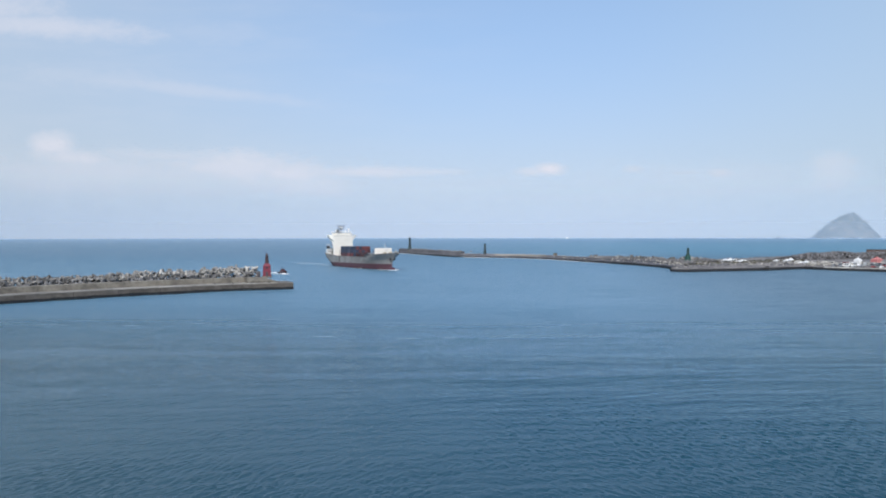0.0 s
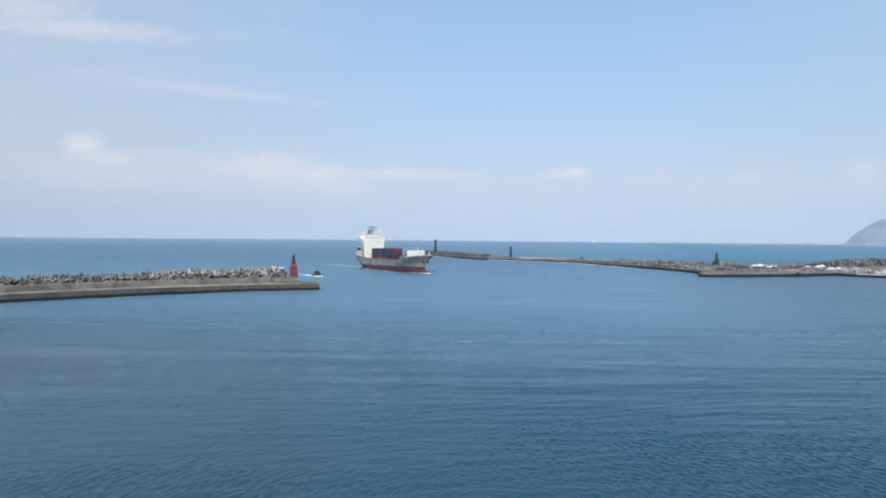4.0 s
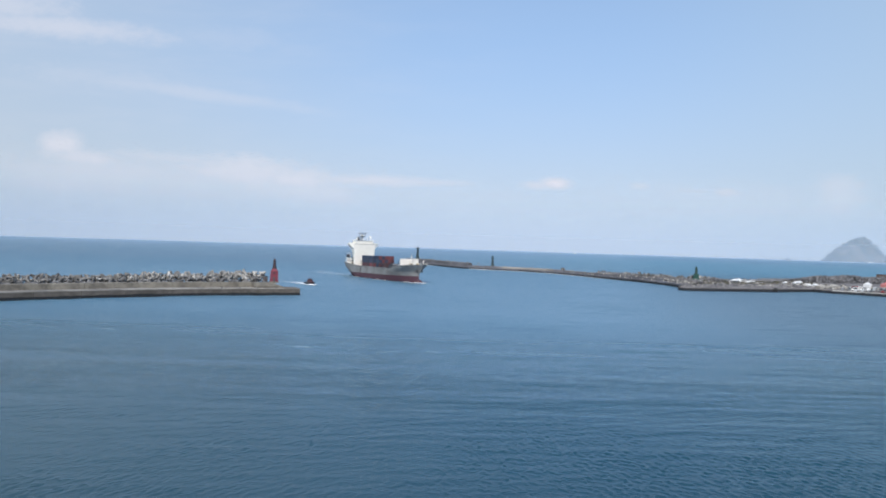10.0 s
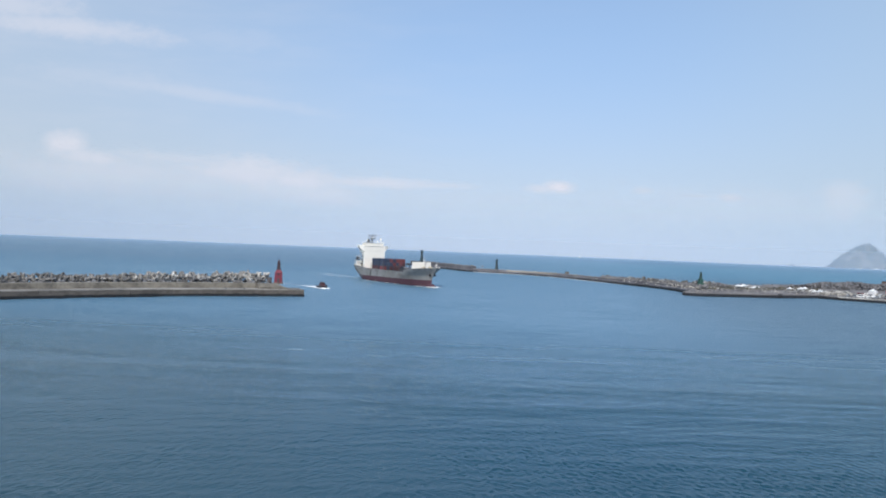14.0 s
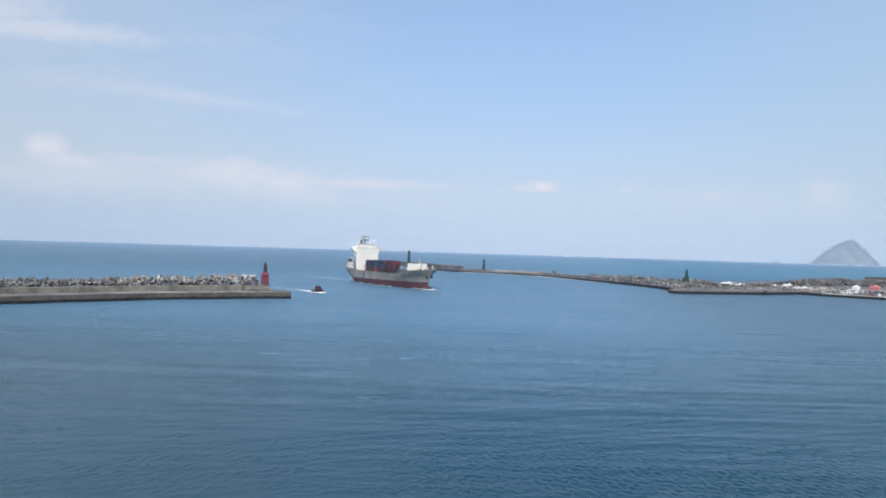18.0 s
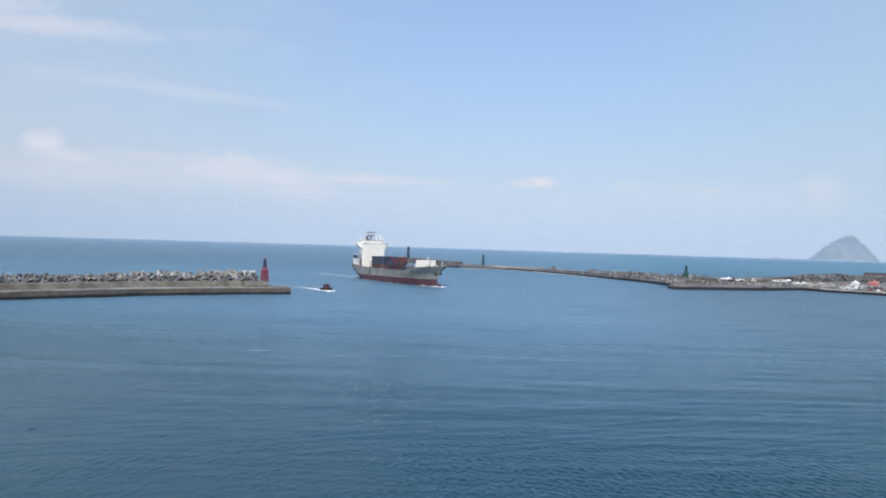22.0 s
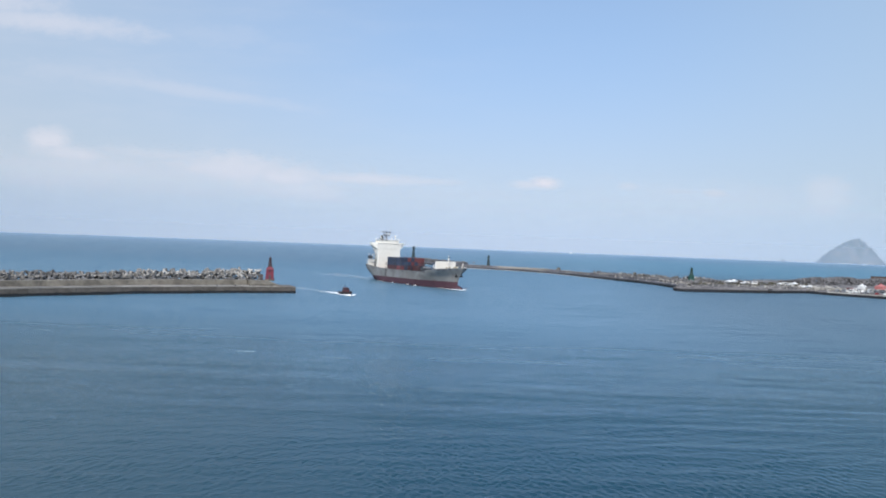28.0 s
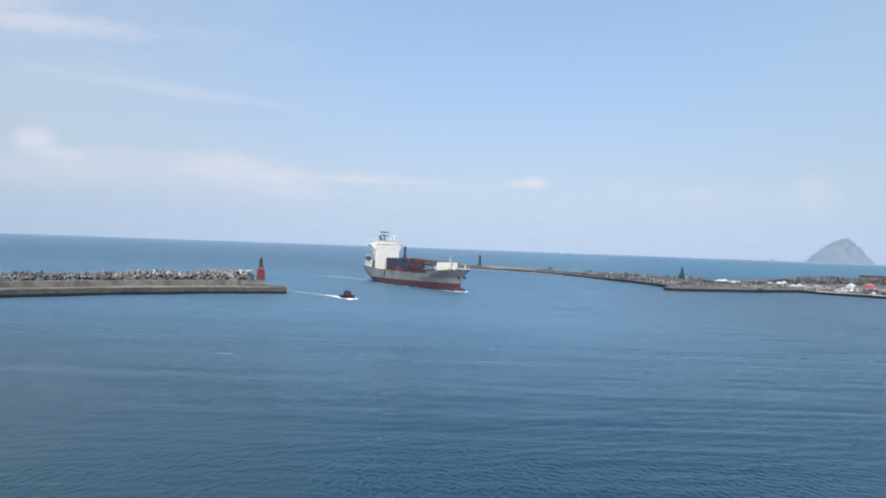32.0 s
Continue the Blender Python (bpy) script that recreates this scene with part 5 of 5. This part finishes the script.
def canopy_tent(x, y, w, h, turn, material, label, closed=False):
    root = thing("canopy_tent", pose(x, y, ground_at(x, y), 0, 0, turn), label, "tent", "tents on the headland")
    for sx in (-1, 1):
        for sy in (-1, 1):
            part("leg", rod(bmesh.new(), (sx * w / 2, sy * w / 2, 0), (sx * w / 2, sy * w / 2, h * 0.62), 0.06, None, 6), STEEL, root)
    c = w / 2 + 0.1
    bm = loft(bmesh.new(), [[(-c, -c, h * 0.5), (c, -c, h * 0.5), (c, c, h * 0.5), (-c, c, h * 0.5)], [(-c, -c, h * 0.64), (c, -c, h * 0.64), (c, c, h * 0.64), (-c, c, h * 0.64)],
                            [(-c * 0.35, -c * 0.35, h * 0.84), (c * 0.35, -c * 0.35, h * 0.84), (c * 0.35, c * 0.35, h * 0.84), (-c * 0.35, c * 0.35, h * 0.84)],
                            [(-0.1, -0.1, h), (0.1, -0.1, h), (0.1, 0.1, h), (-0.1, 0.1, h)]])
    part("canopy", bm, material, root)
    part("side_sheet", box(bmesh.new(), -c, c, c - 0.06, c, 0.1, h * 0.52), material, root)
    if closed:
        part("side_sheet", box(bmesh.new(), -c, -c + 0.06, -c, c - 0.08, 0.1, h * 0.52), material, root)
        part("side_sheet", box(bmesh.new(), -c + 0.08, c * 0.3, -c, -c + 0.06, 0.1, h * 0.52), material, root)


def car(x, y, turn, material, label, long=4.4, tall=1.5, van=False):
    """A parked car or van, which stands on the ground at its place."""
    root = thing("van" if van else "car", pose(x, y, ground_at(x, y), 0, 0, turn), label, "van" if van else "car", "vehicles parked on the headland")
    w = 0.95 if van else 0.86
    hood = 0.95 if van else 0.8
    bm = loft(bmesh.new(), [[(-long / 2, -w, 0.35), (long / 2, -w, 0.35), (long / 2, w, 0.35), (-long / 2, w, 0.35)],
                            [(-long / 2 - 0.05, -w, hood * 0.8), (long / 2 + 0.05, -w, hood * 0.7), (long / 2 + 0.05, w, hood * 0.7), (-long / 2 - 0.05, w, hood * 0.8)],
                            [(-long / 2 + 0.05, -w * 0.95, hood), (long / 2 - 0.1, -w * 0.95, hood * 0.95), (long / 2 - 0.1, w * 0.95, hood * 0.95), (-long / 2 + 0.05, w * 0.95, hood)]])
    body = part("body", bm, material, root)
    back, front = (-long * 0.48, long * 0.36) if van else (-long * 0.42, long * 0.22)
    bm = loft(bmesh.new(), [[(back, -w * 0.93, hood), (front, -w * 0.93, hood), (front, w * 0.93, hood), (back, w * 0.93, hood)],
                            [(back + 0.15, -w * 0.8, tall), (front - 0.55, -w * 0.8, tall), (front - 0.55, w * 0.8, tall), (back + 0.15, w * 0.8, tall)]])
    part("cabin", bm, material, root)
    for sign in (1, -1):
        part("side_window", box(bmesh.new(), back + 0.5, front - 0.6, sign * w * 0.9 - 0.03, sign * w * 0.9 + 0.03, hood + 0.08, hood + (tall - hood) * 0.75, 0.01), GLASS, body)
    part("windscreen", box(bmesh.new(), front - 0.34, front - 0.24, -w * 0.72, w * 0.72, hood + 0.1, hood + (tall - hood) * 0.62, 0.01), GLASS, body)
    for u in (-long * 0.31, long * 0.31):
        for sign in (1, -1):
            wheel = part("wheel", rod(bmesh.new(), (u, sign * (w - 0.2), 0.33), (u, sign * (w + 0.02), 0.33), 0.33, None, 12), BLACK, root)
            part("rim", rod(bmesh.new(), (u, sign * w, 0.33), (u, sign * (w + 0.03), 0.33), 0.18, None, 8), BOX_GREY, wheel)
    return root


DRIVEN = [car(246.0, 590.0, -20, CAR_WHITE, "white van driving slowly along the headland track", 5.4, 2.4, True),
          car(262.0, 596.0, 160, CAR_WHITE, "white van driving back along the headland track", 5.0, 2.2, True)]
WHITE_TENT = "white canvas canopy tent pitched on the headland"
canopy_tent(218.6, 575.0, 4.4, 2.9, 25, CANVAS, WHITE_TENT)
canopy_tent(222.8, 576.5, 4.0, 3.6, 40, CANVAS, WHITE_TENT)
canopy_tent(227.4, 570.0, 3.6, 2.0, 62, CANVAS, WHITE_TENT)
canopy_tent(257.2, 573.7, 3.2, 2.5, 5, CANVAS, WHITE_TENT)
canopy_tent(262.8, 569.8, 3.0, 2.6, 30, CANVAS, WHITE_TENT)
canopy_tent(266.6, 570.5, 3.2, 3.6, 20, CANVAS, WHITE_TENT)
canopy_tent(263.0, 546.5, 3.4, 2.1, 48, CANVAS, WHITE_TENT)
canopy_tent(267.4, 547.5, 3.2, 2.2, 30, CANVAS, WHITE_TENT)
canopy_tent(301.8, 541.0, 4.0, 5.0, 28, CANVAS, "large white canopy tent among pale concrete blocks", True)
canopy_tent(315.4, 541.0, 5.4, 5.6, 24, RED_CANVAS, "red canvas canopy tent beside pale concrete blocks", True)
car(241.0, 596.0, 20, CAR_WHITE, "white van parked on the grey headland gravel", 4.8, 1.9, True)
car(273.5, 574.0, 160, CAR_WHITE, "white car parked near the quay edge", 4.6, 1.6)
car(275.7, 566.0, 172, CAR_WHITE, "white car parked near the quay edge", 4.6, 1.6)
car(245.0, 600.0, 30, CAR_GREY, "grey car parked on the headland paving")
car(233.0, 577.0, 15, CAR_DARK, "dark car parked on the headland paving")
car(279.0, 566.0, 40, CAR_GREY, "grey car parked on the headland paving")
car(288.0, 552.0, 25, CAR_DARK, "dark car parked on the headland paving")
car(249.0, 583.0, 60, CAR_DARK, "dark car parked on the headland paving")


def quayside_rows():
    """Cars and vans drawn up in loose rows behind the pale kerb."""
    dice = random.Random(17)
    kinds = ((CAR_WHITE, "white"), (CAR_GREY, "grey"), (CAR_GREY, "grey"), (CAR_DARK, "dark"), (CAR_SILVER, "silver"), (CAR_RED, "dull red"), (CAR_SILVER, "silver"))
    for row, inland in enumerate((5.0, 11.0, 17.5, 25.0)):
        for k in range(11):
            f = 0.72 * (k + 0.5 + dice.uniform(-0.25, 0.25)) / 11
            if dice.random() < 0.22:
                continue
            x, y = 266 + 44 * f + inland * 0.72, 513 - 46 * f + inland * 0.68 + dice.uniform(-1.2, 1.2)
            material, shade = dice.choice(kinds)
            big = dice.random() < 0.25
            car(x, y, 44 + dice.uniform(-8, 8) + (90 if row % 2 else 0), material, f"{shade} {'van' if big else 'car'} parked in a row behind the quay kerb", 5.0 if big else 4.4, 2.1 if big else 1.5, big)


CAR_SILVER = surface("silver_car_paint", (0.48, 0.49, 0.50), (0.4, 0.4, 0.41), 0.3, metal=0.4, amount=0.2, bump=0.02)
CAR_RED = surface("dull_red_car_paint", (0.22, 0.03, 0.03), (0.16, 0.03, 0.03), 0.35, amount=0.2, bump=0.02)
quayside_rows()


def block_mesh(size):
    bm = box(bmesh.new(), -size / 2, size / 2, -size / 2, size / 2, 0, size * 0.8, size * 0.07)
    for v in bm.verts:
        v.co += noise.noise_vector(v.co * 1.3 + Vector((size, 0, 0))) * size * 0.05
    return mesh_of("concrete_block", bm, ARMOUR_PALE)


ARMOUR_PALE = surface("pale_block_concrete", (0.34, 0.325, 0.30), (0.19, 0.18, 0.16), 0.92, grain=1.2, stain=0.4, vary=0.9)
PALE_STONE = surface("pale_loose_stone", (0.40, 0.38, 0.35), (0.2, 0.19, 0.17), 0.92, vary=0.9, island=True)
BLOCK = [block_mesh(s) for s in (1.3, 1.7, 2.2)]


def blocks():
    """Pale cubes dumped along the quay."""
    dice = random.Random(5)
    for _ in range(150):
        f = dice.random()
        ax, ay = 262 + 62 * f, 528 - 30 * f + 0
        d = dice.random() ** 1.3 * 34
        x, y = ax + d * 0.45 + dice.uniform(-3, 3), ay + d + 4
        tilt = (dice.uniform(-9, 9), dice.uniform(-9, 9), dice.uniform(0, 90))
        thing("concrete_block", pose(x, y, ground_at(x, y) - 0.15, *tilt), "pale weathered concrete block lying on the quay", "block", "blocks on the headland", bm=dice.choice(BLOCK))


blocks()


def rock_heap(name, spots, material, label, category):
    """Broken stones, each a rough lump, joined because nobody could count them."""
    dice = random.Random(21)
    src = bmesh.new()
    bmesh.ops.create_icosphere(src, subdivisions=1, radius=1.0)
    shape = [v.co.copy() for v in src.verts]
    tris = [[v.index for v in f.verts] for f in src.faces]
    src.free()
    verts, faces = [], []
    for x, y, z, r in spots:
        turn = Euler((dice.uniform(0, 6), dice.uniform(0, 6), dice.uniform(0, 6))).to_matrix()
        sx, sy, sz = dice.uniform(0.7, 1.2), dice.uniform(0.7, 1.2), dice.uniform(0.5, 0.9)
        base = len(verts)
        for c in shape:
            k = r * (1 + dice.uniform(-0.18, 0.18))
            q = turn @ Vector((c.x * sx * k, c.y * sy * k, c.z * sz * k))
            verts.append((x + q.x, y + q.y, z + q.z))
        faces += [[base + i for i in t] for t in tris]
    data = bpy.data.meshes.new(name)
    data.from_pydata(verts, [], faces)
    data.materials.append(material)
    return thing(name, pose(0, 0, 0), label, category, kind="stuff", bm=data)


def seaward_bank():
    """The rubble bank and the armour on the sea side."""
    dice = random.Random(8)
    spots = []
    for _ in range(3600):
        f = dice.random()
        x, y = 300 + 160 * f, 645 + 42 * f
        a = dice.uniform(-1, 1)
        z = GROUND + 6.2 * (1 - a * a) * min(1.0, f * 6 + 0.25) * (0.8 + 0.4 * noise.noise((x * 0.05, 2.0, 0.0)))
        spots.append((x - 6 * a, y + 17 * a, z + dice.uniform(-0.6, 0.6), dice.uniform(0.4, 1.1)))
    for _ in range(1500):
        f = dice.random()
        x, y = 172 + 60 * f, 556 + 40 * f
        x, y = x + dice.uniform(-7, 7), y + dice.uniform(-5, 12)
        if math.hypot(x - 181.4, y - 546.0) < 6.0 or (abs(x - 179.5) < 5.0 and y < 548):
            continue
        spots.append((x, y, GROUND + 2.6 * dice.random() * (0.5 + 0.5 * math.sin(x * 0.25)), dice.uniform(0.4, 0.95)))
    for _ in range(2400):
        f = dice.random()
        x, y = 164 + 90 * f, 505 + 30 * f
        x, y = x + dice.uniform(-4, 4), y + dice.uniform(4, 46)
        if math.hypot(x - 181.4, y - 546.0) < 5.0 or not inside(x, y, SHORE) or noise.noise((x * 0.05, y * 0.05, 8.0)) < -0.1:
            continue
        spots.append((x, y, ground_at(x, y) + 0.05 + 0.7 * max(0.0, noise.noise((x * 0.08, y * 0.08, 5.0))), dice.uniform(0.25, 0.85)))
    for _ in range(1500):
        x, y = 152 + 112 * dice.random(), 0.0
        y = 489 + 0.36 * (x - 158) + 17 * dice.random() ** 1.4
        if inside(x, y, SHORE) and from_quay(x, y) > 1.2 and noise.noise((x * 0.11, y * 0.16, 3.0)) > -0.05:
            spots.append((x, y, ground_at(x, y), dice.uniform(0.12, 0.42)))
    pale = []
    for _ in range(680):
        f = dice.random()
        x, y = 164 + 140 * f, 506 + 40 * f
        x, y = x + dice.uniform(-5, 5), y + dice.uniform(4, 60)
        pale.append((x, y, ground_at(x, y) + 0.15, dice.uniform(0.25, 0.75)))
    for _ in range(260):
        p, d, side = along(EAST, EAST_LEN - 330 * dice.random() - 5)
        q = p + side * dice.uniform(3.0, 12.5)
        pale.append((q.x, q.y, 2.7 + (1.2 if 6.2 < (q - p).length else 0.0), dice.uniform(0.25, 0.8)))
    rock_heap("loose_stones", pale, PALE_STONE, "loose pale stones scattered over the quays", "stones")
    rock_heap("rubble_bank", spots, RUBBLE, "grey-brown rubble bank behind the headland", "rubble")
    line = rounded([(150.0, 640.0), (168.0, 600.0), (186.0, 580.0), (214.0, 612.0), (268.0, 668.0), (335.0, 728.0)], 2)
    total, s, count, heap = length(line), 0.0, 0, []
    while s < total:
        for off, top in ((-4.0, 4.0), (-1.2, 4.9), (1.6, 5.0), (4.4, 4.0), (7.4, 2.2), (10.4, 0.4)):
            p, d, side = along(line, min(total - 0.1, max(0.1, s + random.uniform(-1.2, 1.2))))
            q = p + side * (off + random.uniform(-0.8, 0.8))
            z = top + random.uniform(-0.9, 0.8) - 3.4 * min(1.0, max(0.0, (q.x - 200.0) / 30.0))
            if off in (-1.2, 1.6) and count < 110:
                tetrapod(q.x, q.y, z + 0.3, "tetrapods along the headland", random.random() < 0.72)
                count += 1
            else:
                heap.append((q.x, q.y, z))
        s += 2.9
    # sea side of the outer breakwater, near its root
    s = EAST_LEN - 165
    while s < EAST_LEN - 10:
        for off, top in ((13.0, 3.6), (15.2, 4.4), (17.8, 3.8), (20.5, 2.0), (23.5, 0.2)):
            p, d, side = along(EAST, s + random.uniform(-1, 1))
            q = p + side * (off + random.uniform(-0.8, 0.8))
            heap.append((q.x, q.y, top + random.uniform(-0.9, 0.8)))
        s += 2.9
    tetrapod_heap("tetrapod_heap", heap, "heap of weathered grey concrete tetrapods along the sea side")


seaward_bank()


def sea_wall():
    root = thing("sea_wall", pose(386, 678, GROUND, 0, 0, -14), "long dark brown wall behind the rubble bank", "wall")
    for k in range(8):
        part("wall_bay", box(bmesh.new(), 11.0 * k, 11.0 * k + 10.85, 0, 1.2, 0, 7.6, 0.06), SHED, root)
        part("buttress", box(bmesh.new(), 11.0 * k + 5.0, 11.0 * k + 5.8, -0.7, 0.05, 0, 5.6, 0.05), SHED, root)
    part("coping", box(bmesh.new(), -0.2, 88.2, -0.25, 1.45, 7.6, 7.9, 0.05), SLATE, root)


sea_wall()


def scrub():
    """Low dry bushes between the rubble, each a spray of small leaves."""
    dice = random.Random(31)
    verts, faces = [], []
    for _ in range(260):
        f = dice.random()
        cx, cy, r = 176 + 120 * f + dice.uniform(-8, 8), 545 + 62 * f + dice.uniform(-22, 26), dice.uniform(0.7, 1.9)
        for _ in range(46):
            d = Vector((dice.gauss(0, 1), dice.gauss(0, 1), abs(dice.gauss(0, 0.8)))).normalized() * r * dice.uniform(0.4, 1.0)
            a, b = Vector((dice.uniform(-1, 1), dice.uniform(-1, 1), dice.uniform(-1, 1))) * 0.3, Vector((dice.uniform(-1, 1), dice.uniform(-1, 1), dice.uniform(-1, 1))) * 0.3
            k = len(verts)
            p = Vector((cx, cy, ground_at(cx, cy) + 0.2)) + d
            verts += [tuple(p - a), tuple(p + b), tuple(p + a)]
            faces.append((k, k + 1, k + 2))
    data = bpy.data.meshes.new("scrub")
    data.from_pydata(verts, [], faces)
    data.materials.append(SCRUB)
    thing("scrub", pose(0, 0, 0), "dry olive scrub growing between the rubble", "bushes", kind="stuff", bm=data)


scrub()


# post shapes made up for small dark upright specks of unknown kind
def dark_upright(x, y, z, h):
    root = thing("dark_upright", pose(x, y, z), "short dark upright standing in for an unidentified speck among the tetrapods", "post", "posts on the breakwater")
    part("shaft", rod(bmesh.new(), (0, 0, -1.5), (0, 0, h), 0.28, 0.24, 8), STEEL, root)
    part("cap", rod(bmesh.new(), (0, 0, h), (0, 0, h + 0.2), 0.33, 0.3, 8), STEEL, root)


for where, up in ((WEST_LEN - 118.0, 1.6), (WEST_LEN - 112.0, 1.4), (WEST_LEN - 128.0, 1.2)):
    spot, _, out_side = along(WEST, where)
    spot = spot + out_side * 11.0
    dark_upright(spot.x, spot.y, 5.4, up + 0.9)


def dark_pile_frame(x, y, turn):
    """Dark piles against the quay wall, with a ladder, made up for an unexplained dark spot."""
    root = thing("dark_pile_frame", pose(x, y, 0, 0, 0, turn), "dark pile frame with ladder, made up for a dark spot on the quay wall", "fender")
    for k in range(4):
        part("pile", rod(bmesh.new(), (-1.5 + k, -0.55, -2.5), (-1.5 + k, -0.5, 3.1), 0.26, 0.22, 8), BLACK, root)
    for z in (0.6, 1.6, 2.6):
        part("waling", box(bmesh.new(), -1.9, 1.9, -0.35, -0.14, z - 0.16, z + 0.16, 0.03), BLACK, root)
    bm = bmesh.new()
    for u in (-0.25, 0.25):
        rod(bm, (u, -0.85, 0.2), (u, -0.85, 2.7), 0.05, None, 6)
    for k in range(8):
        rod(bm, (-0.25, -0.85, 0.35 + 0.3 * k), (0.25, -0.85, 0.35 + 0.3 * k), 0.035, None, 5)
    part("ladder", bm, STEEL, root)


dark_pile_frame(220.5, 507.1, 18.0)

# ---- far sails ----


def far_boat(x, y, long, tall, label, material):
    root = thing("far_boat", pose(x, y, 0, 0, 0, 20), label, "boat")
    rings = [[(u, -w, 1.6), (u, -w * 0.7, -0.5), (u, w * 0.7, -0.5), (u, w, 1.6)] for u, w in ((-long / 2, long * 0.1), (0, long * 0.13), (long * 0.35, long * 0.09), (long / 2, 0.05))]
    part("hull", loft(bmesh.new(), rings), material, root)
    part("deckhouse", box(bmesh.new(), -long * 0.3, long * 0.05, -long * 0.08, long * 0.08, 1.6, tall, 0.2), material, root)
    part("mast", rod(bmesh.new(), (0, 0, 1.6), (0, 0, tall * 1.5), 0.2, 0.1, 6), STEEL, root)


far_boat(660.0, 3950.0, 16.0, 9.0, "white boat far out at sea", WHITE)


def far_rock():
    """A bare rock standing in the sea beside the islet."""
    bm = bmesh.new()
    rings = []
    for z, r in ((-3.0, 15.0), (2.0, 13.0), (6.0, 8.5), (10.0, 5.0), (14.0, 2.0)):
        rings.append([((r * 1.15 + 2.4 * noise.noise((k * 0.8, z, 1.0))) * math.cos(math.tau * k / 14) + z * 0.15, (r + 2.0 * noise.noise((k * 0.8, z, 5.0))) * math.sin(math.tau * k / 14), z) for k in range(14)])
    loft(bm, rings)
    thing("sea_rock", pose(1850.0, 4110.0, 0), "small grey rock far out beside the islet", "rock", kind="structure", bm=bm, material=ISLET)


far_rock()

# ---- what moves ----


def motions():
    times = [4.0 * k for k in range(9)]
    rows = []
    for t in times:
        s = t / 32.0
        rows.append((t, pose(0.95 * (-65.5 + 52.7 * s - 2.5 * s * s), 0.95 * (593.5 - 139.7 * s + 15.3 * s * s), 1.25, 0, 0, -90 + 31.3 + 0.7 * s)))
    walk(SHIP, rows)
    rows = []
    for t in times:
        rows.append((t, pose(-101.1 + 2.17 * t - 0.00687 * t * t, 470.2 - 4.334 * t - 0.00607 * t * t, 0.02, 0, 0, -90 + 28.0 - 0.03 * t)))
    walk(BOAT, rows)
    # two vans on the headland track, one each way: (time, east)
    for van, turn, stops in ((DRIVEN[0], -8.0, ((0.0, 229.0), (17.5, 229.0), (20.0, 238.5), (22.0, 247.0), (25.0, 258.0), (29.0, 268.0), (32.0, 270.0))),
                             (DRIVEN[1], 172.0, ((0.0, 273.0), (20.0, 273.0), (22.0, 268.0), (24.6, 256.0), (27.5, 246.0), (29.5, 236.0), (31.0, 232.0), (32.0, 232.0)))):
        lane = 584.0 if turn < 0 else 589.0
        walk(van, [(t, pose(x, lane, ground_at(x, lane), 0, 0, turn)) for t, x in stops])
    walk(CLOUDS, [(0.0, pose(0, 0, 0)), (32.0, pose(-80, 0, 0))])
    walk(WATER, [(t, pose(-0.5 * t, -0.7 * t, 0)) for t in (0.0, 32.0)])


motions()
